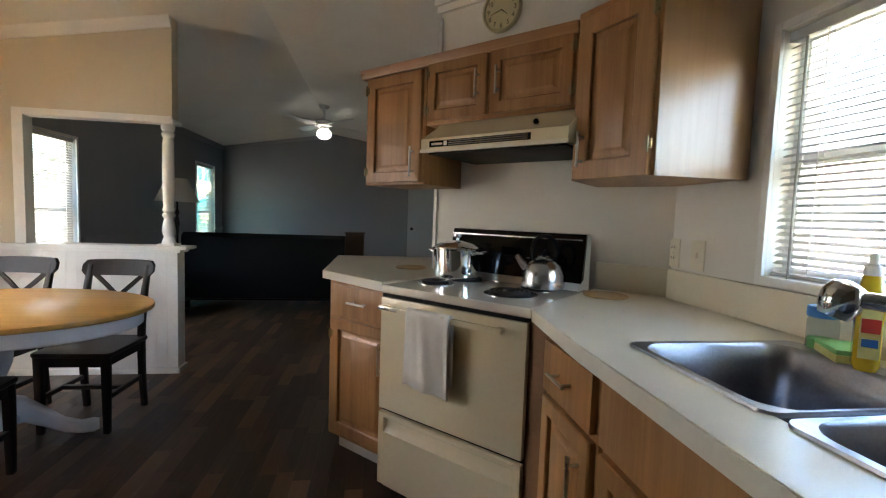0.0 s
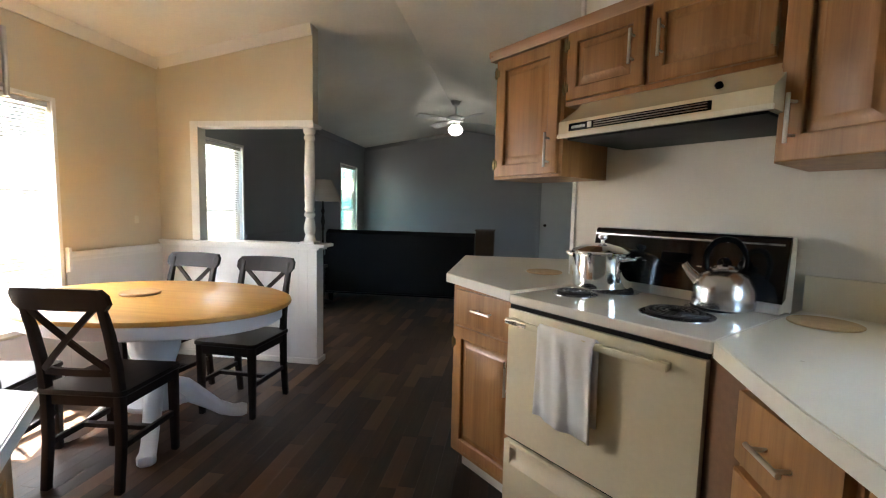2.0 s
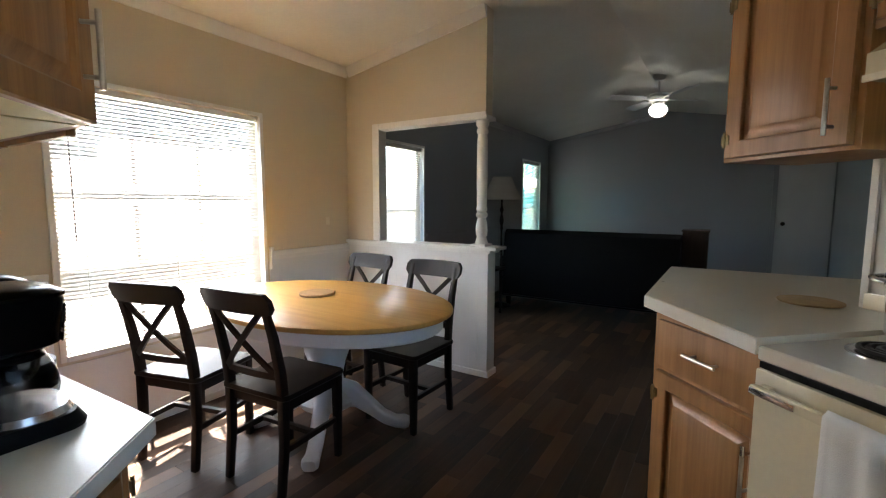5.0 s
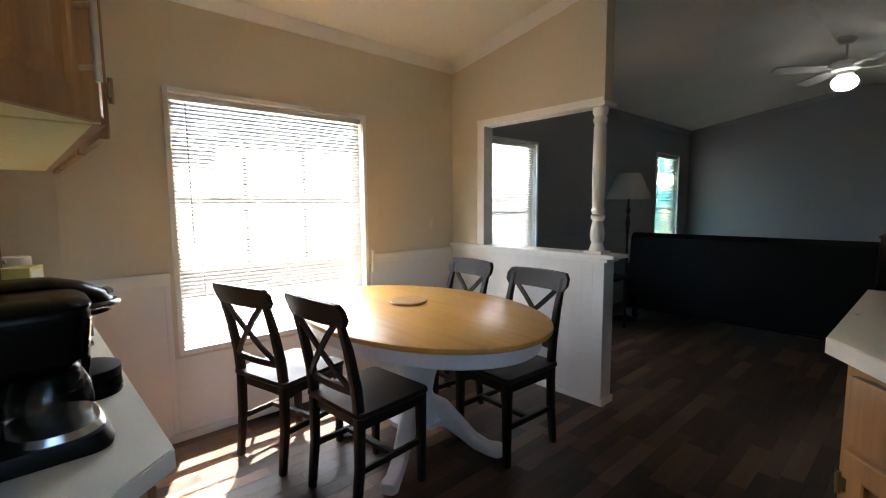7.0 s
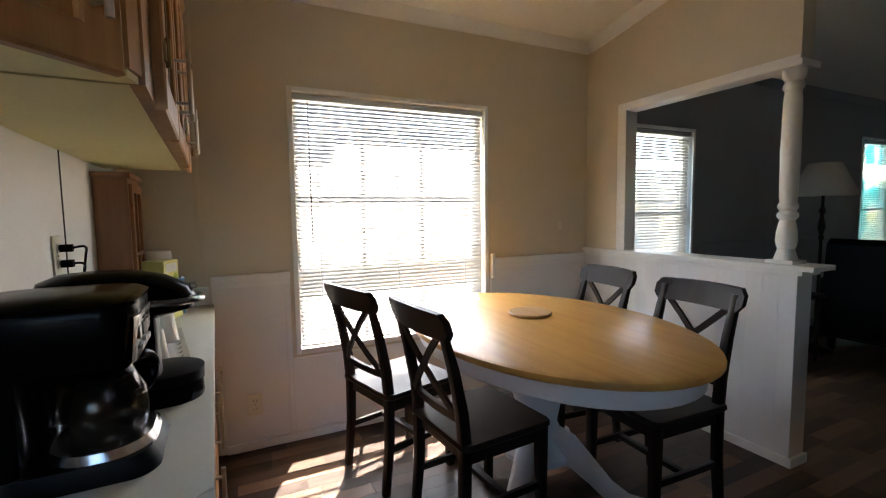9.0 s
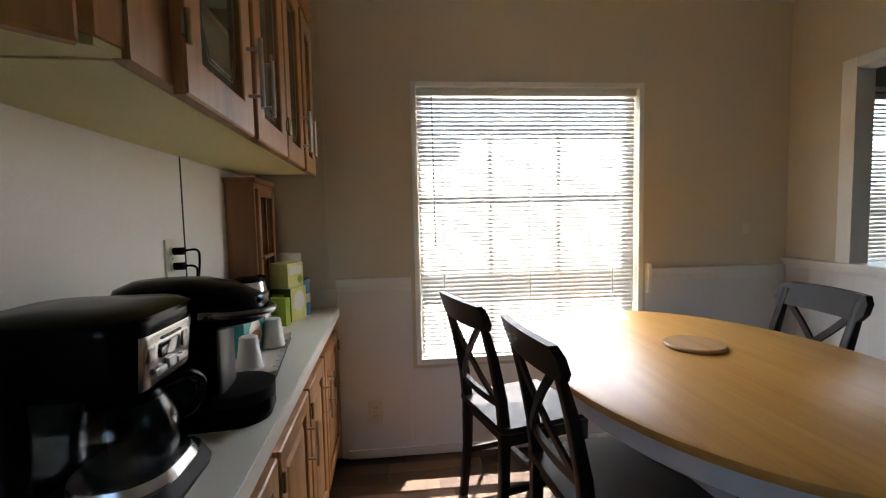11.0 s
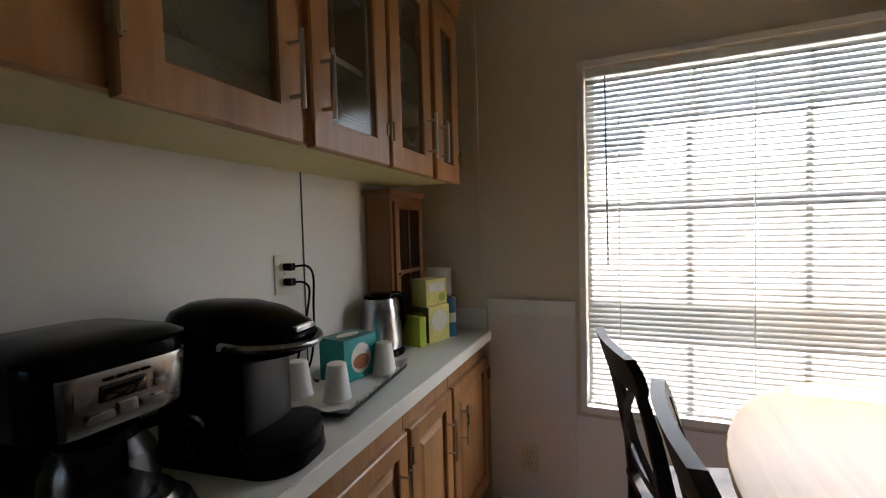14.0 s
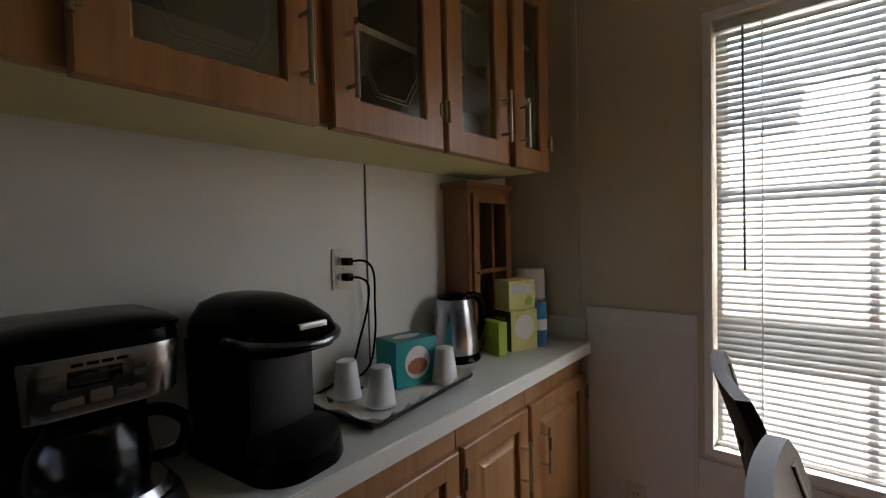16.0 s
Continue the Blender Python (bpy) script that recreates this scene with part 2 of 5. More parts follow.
M_PAPER = plain("white_paper", (0.76, 0.75, 0.70), 0.8, vary=0.05, grain=200, bump=0.3)
M_CUP = plain("white_cup", (0.78, 0.78, 0.77), 0.35, vary=0.03, bump=0.02)
M_TRAY = plain("dark_tray", (0.03, 0.025, 0.022), 0.4, vary=0.2)
M_PINE = wood("stained_pine_hutch", (0.17, 0.062, 0.018), (0.32, 0.14, 0.045), 2, 0.4)
M_CLOCK = plain("cream_clock_face", (0.74, 0.68, 0.46), 0.5, vary=0.04)
M_CLOCKRIM = plain("aged_clock_rim", (0.62, 0.56, 0.36), 0.35, 0.2, vary=0.1)
M_INK = plain("dark_olive_ink", (0.10, 0.085, 0.04), 0.6)
M_SOAP = plain("yellow_dish_soap", (0.72, 0.50, 0.03), 0.15, vary=0.05, bump=0, coat=0.5)
M_REDLABEL = plain("red_label_print", (0.55, 0.05, 0.03), 0.4)
M_BLUELID = plain("blue_lid", (0.03, 0.15, 0.42), 0.4)
M_SPONGE = plain("green_sponge", (0.22, 0.50, 0.18), 0.95, vary=0.15, scale=30, grain=180, bump=0.9)
M_JAR = thin_pane("jar_plastic", (0.75, 0.80, 0.82), 0.1)
M_DOOR = plain("pale_grey_door_paint", (0.58, 0.59, 0.60), 0.5, vary=0.04)
M_EARTH = plain("pale_sunlit_ground", (0.25, 0.23, 0.17), 0.95, vary=0.25, scale=0.4, grain=8, bump=0.3)
M_SIDING = plain("pale_siding", (0.70, 0.69, 0.66), 0.6, vary=0.06, scale=0.7)
M_ROOF = plain("grey_roof_shingle", (0.22, 0.21, 0.20), 0.9, vary=0.2, scale=2)
M_LEAF = plain("green_leaf", (0.07, 0.12, 0.03), 0.6, vary=0.4, scale=4)
M_BARK = plain("brown_bark", (0.12, 0.085, 0.055), 0.9, vary=0.3, scale=8)


# ---- mesh builder ----
class Shape:
    """Gathers simple solids into one mesh."""

    def __init__(self):
        self.bm = bmesh.new()

    def box(self, x0, x1, y0, y1, z0, z1, bevel=0.0, m=None, segments=2):
        ret = bmesh.ops.create_cube(self.bm, size=1.0)
        vs = ret["verts"]
        for v in vs:
            v.co = Vector(((x0 + x1) / 2 + v.co.x * (x1 - x0), (y0 + y1) / 2 + v.co.y * (y1 - y0), (z0 + z1) / 2 + v.co.z * (z1 - z0)))
        if m:
            bmesh.ops.transform(self.bm, matrix=m, verts=vs)
        if bevel:
            edges = list({e for v in vs for e in v.link_edges})
            bmesh.ops.bevel(self.bm, geom=edges, offset=bevel, segments=segments, profile=0.7, affect="EDGES")
        return self

    def rings(self, rows, cap=True, close=True):
        """Skin over rings of equally many points."""
        made = [[self.bm.verts.new(p) for p in row] for row in rows]
        n = len(made[0])
        for a, b in zip(made, made[1:]):
            for i in range(n if close else n - 1):
                j = (i + 1) % n
                self.bm.faces.new((a[i], a[j], b[j], b[i]))
        if cap:
            self.bm.faces.new(list(reversed(made[0])))
            self.bm.faces.new(made[-1])
        return self

    def lathe(self, profile, seg=28, m=None, cap=True):
        rows = []
        for r, z in profile:
            row = [Vector((r * math.cos(2 * math.pi * i / seg), r * math.sin(2 * math.pi * i / seg), z)) for i in range(seg)]
            rows.append([m @ p for p in row] if m else row)
        return self.rings(rows, cap)

    def rod(self, a, b, r0, r1=None, seg=12):
        a, b = Vector(a), Vector(b)
        m = Matrix.Translation(a) @ (b - a).to_track_quat("Z", "Y").to_matrix().to_4x4()
        return self.lathe([(r0, 0), (r1 if r1 is not None else r0, (b - a).length)], seg, m)

    def tube(self, pts, r, seg=10, steps=6):
        """A smooth tube through the points; r is a radius or one for each point."""
        pts = [Vector(p) for p in pts]
        rad = r if isinstance(r, (list, tuple)) else [r] * len(pts)
        line, rr = [], []
        for i in range(len(pts) - 1):
            p0, p1, p2, p3 = pts[max(i - 1, 0)], pts[i], pts[i + 1], pts[min(i + 2, len(pts) - 1)]
            for k in range(steps):
                s = k / steps
                line.append(0.5 * ((2 * p1) + (p2 - p0) * s + (2 * p0 - 5 * p1 + 4 * p2 - p3) * s * s + (3 * p1 - p0 - 3 * p2 + p3) * s ** 3))
                rr.append(rad[i] * (1 - s) + rad[i + 1] * s)
        line.append(pts[-1])
        rr.append(rad[-1])
        rows, up = [], Vector((0.13, 0.31, 0.94)).normalized()
        for i, p in enumerate(line):
            d = (line[min(i + 1, len(line) - 1)] - line[max(i - 1, 0)]).normalized()
            side = d.cross(up)
            side = side.normalized() if side.length > 1e-4 else Vector((1, 0, 0))
            top = side.cross(d)
            up = top
            rows.append([p + rr[i] * (math.cos(2 * math.pi * k / seg) * side + math.sin(2 * math.pi * k / seg) * top) for k in range(seg)])
        return self.rings(rows)

    def prism(self, poly, z0, z1):
        """An upright solid over a counter-clockwise outline."""
        lo = [self.bm.verts.new((x, y, z0)) for x, y in poly]
        hi = [self.bm.verts.new((x, y, z1)) for x, y in poly]
        n = len(poly)
        for i in range(n):
            j = (i + 1) % n
            self.bm.faces.new((lo[i], lo[j], hi[j], hi[i]))
        self.bm.faces.new(list(reversed(lo)))
        self.bm.faces.new(hi)
        return self

    def move(self, m):
        bmesh.ops.transform(self.bm, matrix=m, verts=self.bm.verts)
        return self

    def bevel(self, offset, segments=2):
        edges = [e for e in self.bm.edges if len(e.link_faces) == 2 and e.calc_face_angle(0) > 0.6]
        bmesh.ops.bevel(self.bm, geom=edges, offset=offset, segments=segments, profile=0.7, affect="EDGES")
        return self

    def mesh(self, name, material, smooth=35):
        bmesh.ops.recalc_face_normals(self.bm, faces=self.bm.faces)
        me = bpy.data.meshes.new(name)
        self.bm.to_mesh(me)
        self.bm.free()
        me.materials.append(material)
        if smooth:
            me.shade_smooth()
            me.set_sharp_from_angle(angle=radians(smooth))
        return me


def part(name, shape, material, parent, label="", m=None, smooth=35):
    ob = new(name, shape.mesh(name, material, smooth))
    ob.parent = parent
    if m:
        ob.matrix_basis = m
    return tagged(ob, label)


def thing(name, m, label, category, group=""):
    ob = new(name)
    ob.empty_display_size = 0.1
    ob.matrix_basis = m
    return tagged(ob, label, category, group)


def solid(name, shape, material, label="", category="", kind="", m=None, smooth=35):
    """A thing or a piece of the setting that is one mesh."""
    ob = new(name, shape.mesh(name, material, smooth))
    if m:
        ob.matrix_basis = m
    return tagged(ob, label, category, "", kind)


def rrect(cx, cy, w, d, r, n=7):
    """Counter-clockwise outline of a rectangle with rounded corners."""
    pts, r = [], min(r, w * 0.49, d * 0.49)
    for sx, sy, a0 in ((1, 1, 0), (-1, 1, 90), (-1, -1, 180), (1, -1, 270)):
        for k in range(n + 1):
            a = radians(a0 + 90 * k / n)
            pts.append((cx + sx * (w / 2 - r) + r * math.cos(a), cy + sy * (d / 2 - r) + r * math.sin(a)))
    return pts


def oval(a, b, n=56, cx=0.0, cy=0.0):
    return [(cx + a * math.cos(2 * math.pi * i / n), cy + b * math.sin(2 * math.pi * i / n)) for i in range(n)]


def at3(poly, z):
    return [Vector((x, y, z)) for x, y in poly]


C45 = math.sqrt(0.5)


def on_diag(u, v, z=0.0, turn=0.0):
    """Pose in the corner kitchen that stands at 45 degrees: u along its front, v into its wall."""
    return pose((u + v) * C45, (v - u) * C45, z, 0, 0, -45 + turn)

# ---- the large structure ----
XW, YP, XS, YF, YC, VW = -2.53, 3.88, 1.52, 9.05, 1.13, 2.50   # window wall, partition, sink wall, far wall, coffee wall, stove wall
RIDGE = -0.55


def ceil_z(x):
    return 2.395 + 0.17 * (x + 2.53) if x < RIDGE else 2.395 + 0.17 * (RIDGE + 2.53) - 0.17 * (x - RIDGE)


def slab_xz(s, poly, y0, y1):
    return s.rings([[Vector((x, y0, z)) for x, z in poly], [Vector((x, y1, z)) for x, z in poly]])


def pierced(s, a0, a1, z0, z1, holes, put):
    """A wall made of blocks round its openings; put(a0, a1, z0, z1) lays one block."""
    at = a0
    for h0, h1, g0, g1 in holes:
        put(at, h0, z0, z1)
        put(h0, h1, z0, g0)
        put(h0, h1, g1, z1)
        at = h1
    put(at, a1, z0, z1)


s = Shape()
pierced(s, -1.7, 3.93, 0, 2.42, [(1.86, 3.02, 0.50, 1.87)], lambda a, b, c, d: s.box(-2.66, XW, a, b, c, d))
solid("wall_west", s, M_BEIGE, "beige painted dining wall with a wide window", "wall", "structure", smooth=0)
s = Shape()
pierced(s, 3.93, 9.17, 0, 2.42, [(4.27, 5.02, 0.50, 1.86), (7.84, 8.62, 0.50, 1.97)], lambda a, b, c, d: s.box(-2.66, XW, a, b, c, d))
solid("wall_west_living", s, M_GREY, "grey painted living room wall with two windows", "wall", "structure", smooth=0)
for nm, y0, mat, lb in (("wall_north", YF, M_GREY, "grey painted far wall of the living room"), ("wall_south", -1.82, M_BEIGE, "beige wall closing the kitchen")):
    s = Shape()
    slab_xz(s, [(-2.66, 0), (1.62, 0), (1.62, ceil_z(1.62)), (RIDGE, ceil_z(RIDGE)), (-2.66, ceil_z(-2.66))], y0, y0 + 0.12)
    solid(nm, s, mat, lb, "wall", "structure", smooth=0)
solid("wall_east_living", Shape().box(XS, XS + 0.1, 2.15, YF, 0, 2.42), M_GREY, "grey side wall of the living room", "wall", "structure", smooth=0)
s = Shape()
pierced(s, -1.7, 2.15, 0, 2.42, [(0.44, 1.56, 1.10, 1.86)], lambda a, b, c, d: s.box(XS, XS + 0.1, a, b, c, d))
solid("wall_sink", s, M_CREAM, "cream wallboard behind the sink with a window", "wall", "structure", smooth=0)
s = Shape()
s.box(-1.614, -0.33, VW, VW + 0.1, 0, 2.56)
solid("wall_stove", s, M_CREAM, "cream wallboard behind the stove", "wall", "structure", m=pose(0, 0, 0, 0, 0, -45), smooth=0)
s = Shape()
s.box(-1.645, -0.40, VW - 0.03, VW + 0.13, 2.44, 2.50, 0.008)
s.box(-1.632, -0.40, VW - 0.018, VW + 0.118, 2.40, 2.44, 0.005)
s.box(-1.618, -1.596, VW - 0.012, VW + 0.108, 0.95, 2.37, 0.004)
solid("trim_stove_wall", s, M_TRIM, "white crown and corner trim on the stove wall", "trim", "structure", m=pose(0, 0, 0, 0, 0, -45))
s = Shape()
slab_xz(s, [(XW, 0), (-0.70, 0), (-0.70, ceil_z(-0.70)), (XW, ceil_z(XW))], YC - 0.1, YC)
solid("wall_coffee", s, M_CREAM, "cream wallboard behind the coffee counter", "wall", "structure", smooth=0)
solid("wall_seam", Shape().box(-1.742, -1.738, YC, YC + 0.003, 0.80, 1.43), M_SLOT, "dark joint between wallboards", "seam", "structure", smooth=0)
s = Shape()
for y in (1.40,):
    s.box(XW, XW + 0.006, y - 0.012, y + 0.012, 0.93, 2.36, 0.002)
s.box(XS - 0.008, XS, 2.10, 2.12, 1.02, 1.42, 0.002)
solid("trim_batten", s, M_BEIGE, "thin batten over a wallboard joint", "trim", "structure")

# partition with its opening
s = Shape()
slab_xz(s, [(XW, 1.885), (-1.205, 1.885), (-1.205, ceil_z(-1.205)), (XW, ceil_z(XW))], YP, YP + 0.1)
s.box(XW, -2.20, YP, YP + 0.1, 0.94, 1.885)
solid("wall_partition", s, M_BEIGE, "beige partition over an opening to the living room", "wall", "structure", smooth=0)
s = Shape()
s.box(XW, -1.175, YP, YP + 0.12, 0, 0.94)
half_wall = solid("wall_half", s, M_WHITE, "white beadboard half wall", "wall", "structure", smooth=0)
s = Shape()
s.box(XW, -1.10, YP - 0.035, YP + 0.155, 0.942, 0.966, 0.006)
s.box(XW, -1.15, YP - 0.018, YP + 0.138, 0.918, 0.942, 0.005)
solid("trim_ledge", s, M_TRIM, "white ledge on top of the half wall", "ledge", "structure")
s = Shape()
s.box(-2.235, -2.165, YP - 0.016, YP, 0.966, 1.915, 0.005)
s.box(-2.165, -1.20, YP - 0.016, YP, 1.868, 1.915, 0.005)
s.box(-2.20, -2.182, YP, YP + 0.1, 0.966, 1.868)
s.box(-2.182, -1.205, YP + 0.001, YP + 0.1, 1.868, 1.884)
s.box(-1.30, -1.185, YP - 0.03, YP + 0.12, 1.862, 1.892, 0.006)
solid("trim_opening", s, M_TRIM, "white casing round the partition opening", "trim", "structure")
post = [(0.050, 0.0), (0.050, 0.02), (0.046, 0.03), (0.038, 0.055), (0.034, 0.07), (0.040, 0.085), (0.044, 0.11), (0.042, 0.15), (0.034, 0.19), (0.030, 0.205),
        (0.042, 0.22), (0.043, 0.235), (0.032, 0.25), (0.040, 0.262), (0.041, 0.275), (0.034, 0.29), (0.037, 0.33), (0.040, 0.52), (0.037, 0.76), (0.033, 0.80),
        (0.042, 0.815), (0.042, 0.83), (0.034, 0.845), (0.046, 0.865), (0.047, 0.902)]
column = thing("turned_post", pose(-1.252, YP + 0.045, 0.966), "white turned wooden post on the half wall ledge", "post")
part("shaft", Shape().lathe(post, 28), M_TRIM, column)
part("plinth", Shape().box(-0.06, 0.06, -0.06, 0.06, 0, 0.018, 0.004), M_TRIM, column)

s = Shape()
for x0, x1 in ((-2.66, RIDGE), (RIDGE, 1.62)):
    slab_xz(s, [(x0, ceil_z(x0)), (x1, ceil_z(x1)), (x1, ceil_z(x1) + 0.12), (x0, ceil_z(x0) + 0.12)], -1.82, YF + 0.12)
solid("ceiling", s, M_CEIL, "textured off-white vaulted ceiling", "ceiling", "structure", smooth=0)

# crown, chair rail, wainscot, baseboards
s = Shape()
s.rings([[Vector(p) for p in ((XW, y, 2.325), (XW + 0.012, y, 2.325), (XW + 0.04, y, 2.375), (XW + 0.045, y, 2.398), (XW, y, 2.398))] for y in (1.13, YP)])
s.rings([[Vector((x, YP - d, ceil_z(x) + h)) for d, h in ((0, -0.075), (0.012, -0.075), (0.04, -0.02), (0.045, 0.002), (0, 0.002))] for x in (XW + 0.04, -1.205)])
solid("trim_crown", s, M_TRIM, "white crown moulding along the vaulted ceiling", "trim", "structure")
s = Shape()
s.rings([[Vector((XW, y, 2.335)), Vector((XW + 0.012, y, 2.335)), Vector((XW + 0.04, y, 2.385)), Vector((XW + 0.045, y, 2.402)), Vector((XW, y, 2.402))] for y in (YP + 0.1, YF)])
s.rings([[Vector((x, YF - d, ceil_z(x) + h)) for d, h in ((0, -0.06), (0.012, -0.06), (0.04, -0.015), (0.045, 0.002), (0, 0.002))] for x in (XW + 0.04, RIDGE)])
solid("trim_crown_living", s, M_GREY, "grey crown moulding in the living room", "trim", "structure")
for y0, y1, z1 in ((1.44, 1.815, 0.90), (1.815, 3.065, 0.455), (3.065, YP, 0.90)):
    solid("wainscot_panel", Shape().box(XW, XW + 0.008, y0 + 0.0006, y1 - 0.0006, 0.0, z1), M_WHITE, "white painted wainscot under the chair rail", "wainscot", "structure", smooth=0)
solid("trim_wainscot_batten", Shape().box(XW + 0.008, XW + 0.013, 1.785, 1.805, 0.05, 0.90, 0.002), M_WHITE, "thin white batten on the wainscot", "trim", "structure")
s = Shape()
for y0, y1 in ((1.44, 1.815), (3.066, YP - 0.02)):
    s.box(XW, XW + 0.022, y0, y1, 0.895, 0.930, 0.005)
    s.box(XW, XW + 0.014, y0, y1, 0.865, 0.895, 0.004)
s.box(XW, XW + 0.03, 3.066, 3.086, 0.80, 0.96, 0.004)
solid("trim_chair_rail", s, M_TRIM, "white chair rail moulding", "trim", "structure")
s = Shape()
for y0 in (5.03, 8.63):
    s.box(XW, XW + 0.02, y0 + 0.06, 7.78 if y0 < 6 else YF, 0.90, 0.94, 0.004)
solid("trim_rail_living", s, M_GREY, "grey chair rail in the living room", "trim", "structure")
s = Shape()
s.box(XW + 0.008, XW + 0.022, 1.475, YP, 0.0, 0.045, 0.004)
s.box(XW, -1.16, YP - 0.013, YP, 0.0, 0.045, 0.004)
s.box(-1.175, -1.160, YP - 0.013, YP + 0.13, 0.0, 0.045, 0.004)
solid("baseboard", s, M_TRIM, "low white baseboard", "baseboard", "structure")
s = Shape()
s.box(XW, XW + 0.015, YP + 0.12, YF, 0, 0.07, 0.004)
s.box(XW, 0.80, YF - 0.015, YF, 0, 0.07, 0.004)
solid("baseboard_living", s, M_GREY, "grey baseboard in the living room", "baseboard", "structure")

# living room door in the far wall
door = thing("door_1", pose(0.88, YF - 0.03, 0), "pale closed interior door with a dark knob", "door")
tagged(door, kind="structure")
part("slab", Shape().box(0, 0.62, 0.0, 0.03, 0.01, 1.90, 0.003), M_DOOR, door)
s = Shape()
s.box(-0.06, 0, -0.012, 0.03, 0, 1.96, 0.004)
s.box(0, 0.635, -0.012, 0.03, 1.90, 1.96, 0.004)
part("frame", s, M_GREY, door, "grey painted door frame")
part("knob", Shape().lathe([(0.012, 0), (0.012, 0.03), (0.028, 0.045), (0.028, 0.06), (0.01, 0.07)], 16, pose(0.08, 0, 1.0, 90)), M_IRON, door, "dark round knob")


# ---- windows and blinds ----
def make_window(name, m, w, z0, z1, label, columns, meeting):
    """Local x across, y outwards from the inner wall face."""
    win = thing(name, m, label, "window")
    tagged(win, kind="structure")
    s = Shape()
    c = 0.026
    s.box(-c, 0, -0.014, 0, z0 - c, z1 + c, 0.004).box(w, w + c, -0.014, 0, z0 - c, z1 + c, 0.004)
    s.box(0, w, -0.014, 0, z1, z1 + c, 0.004)
    part("casing", s, M_TRIM, win)
    part("sill", Shape().box(0, w, -0.022, 0.06, z0 - c, z0 + 0.004, 0.004), M_TRIM, win)
    s = Shape()
    f = 0.035
    s.box(0, f, 0.06, 0.12, z0, z1, 0.003).box(w - f, w, 0.06, 0.12, z0, z1, 0.003)
    s.box(f, w - f, 0.06, 0.12, z1 - f, z1, 0.003).box(f, w - f, 0.06, 0.12, z0, z0 + f, 0.003)
    part("frame", s, M_VINYL, win)
    part("meeting_rail", Shape().box(f, w - f, 0.065, 0.115, meeting - 0.02, meeting + 0.02, 0.003), M_VINYL, win)
    for i in range(1, columns):
        x = f + (w - 2 * f) * i / columns
        part("muntin", Shape().box(x - 0.007, x + 0.007, 0.075, 0.09, z0 + f, z1 - f), M_VINYL, win, smooth=0)
    if columns > 1:
        for z in ((z1 + meeting) / 2,):
            part("muntin", Shape().box(f, w - f, 0.077, 0.088, z - 0.009, z + 0.009), M_VINYL, win, smooth=0)
    for a, b in ((z0 + f, meeting - 0.02), (meeting + 0.02, z1 - f)):
        p = part("pane", Shape().box(f, w - f, 0.098, 0.101, a, b), M_PANE, win, smooth=0)
        p.visible_shadow = False
    return win


def make_blind(m, w, z0, z1, pitch, tilt, wand_x, label, wand_len=0.75, depth=0.0215):
    """Lowered horizontal blind; local frame as the window's."""
    blind = thing("window_blind", m, label, "blind")
    part("headrail", Shape().box(0.004, w - 0.004, 0.012, 0.045, z1 - 0.035, z1 - 0.004, 0.003), M_SLAT, blind)
    c, t = math.cos(radians(tilt)), 0.0012
    d = depth / 2
    prof = [(-d, 0), (-d / 2, 0.0012), (0, 0.0018), (d / 2, 0.0012), (d, 0), (d / 2, 0.0004), (0, 0.001), (-d / 2, 0.0004)]
    sh = Shape().rings([[Vector((x, y, z)) for y, z in prof] for x in (0.006, w - 0.006)])
    sh.move(Matrix.Rotation(radians(tilt), 4, "X"))
    me = sh.mesh("slat", M_SLAT)
    n = int((z1 - 0.042 - z0 - 0.028) / pitch) + 1
    for i in range(n):
        ob = new("slat", me)
        ob.parent = blind
        ob.matrix_basis = pose(random.uniform(-0.001, 0.001), 0.028, z0 + 0.028 + i * pitch, random.uniform(-0.12, 0.12), random.uniform(-0.03, 0.03), 0)
    part("bottom_rail", Shape().box(0.006, w - 0.006, 0.016, 0.040, z0 + 0.006, z0 + 0.018, 0.003), M_SLAT, blind)
    for x in ((0.11 * w, 0.5 * w, 0.89 * w) if w > 0.9 else (0.15 * w, 0.85 * w)):
        for y in (0.0175, 0.0385):
            part("ladder_cord", Shape().rod((x, y, z0 + 0.012), (x, y, z1 - 0.03), 0.0017, seg=5), M_TRIM, blind)
    part("wand", Shape().rod((wand_x, 0.006, z1 - 0.04), (wand_x + 0.004, 0.006, z1 - 0.04 - wand_len), 0.0035, seg=8), M_TRIM if w < 1 else M_BLIND_WAND, blind, "thin tilt wand")
    return blind


M_BLIND_WAND = plain("grey_blind_wand", (0.30, 0.29, 0.27), 0.4)
mw = pose(XW, 1.86, 0, 0, 0, 90)
make_window("window_1", mw, 1.16, 0.50, 1.87, "wide white framed dining window in bright sun", 3, 1.0)
make_blind(mw, 1.16, 0.50, 1.87, 0.0215, 55.5, 0.08, "white horizontal blind lowered over the dining window", depth=0.025)
mw = pose(XW, 4.27, 0, 0, 0, 90)
make_window("window_2", mw, 0.75, 0.50, 1.86, "white framed living room window beside the partition", 1, 1.2)
make_blind(mw, 0.75, 0.50, 1.86, 0.0235, 48, 0.06, "white horizontal blind lowered over the living room window", depth=0.025)
mw = pose(XW, 7.84, 0, 0, 0, 90)
make_window("window_3", mw, 0.78, 0.50, 1.97, "white framed living room window in the far corner", 1, 1.2)
make_blind(mw, 0.78, 0.50, 1.97, 0.022, 42, 0.06, "white horizontal blind over the far corner window", depth=0.025)
part("film", Shape().box(0.04, 0.74, 0.103, 0.105, 0.54, 1.93), M_STAINED, bpy.data.objects["window_3"], "blue and yellow translucent film", smooth=0).visible_shadow = False
mw = pose(XS, 1.56, 0, 0, 0, -90)
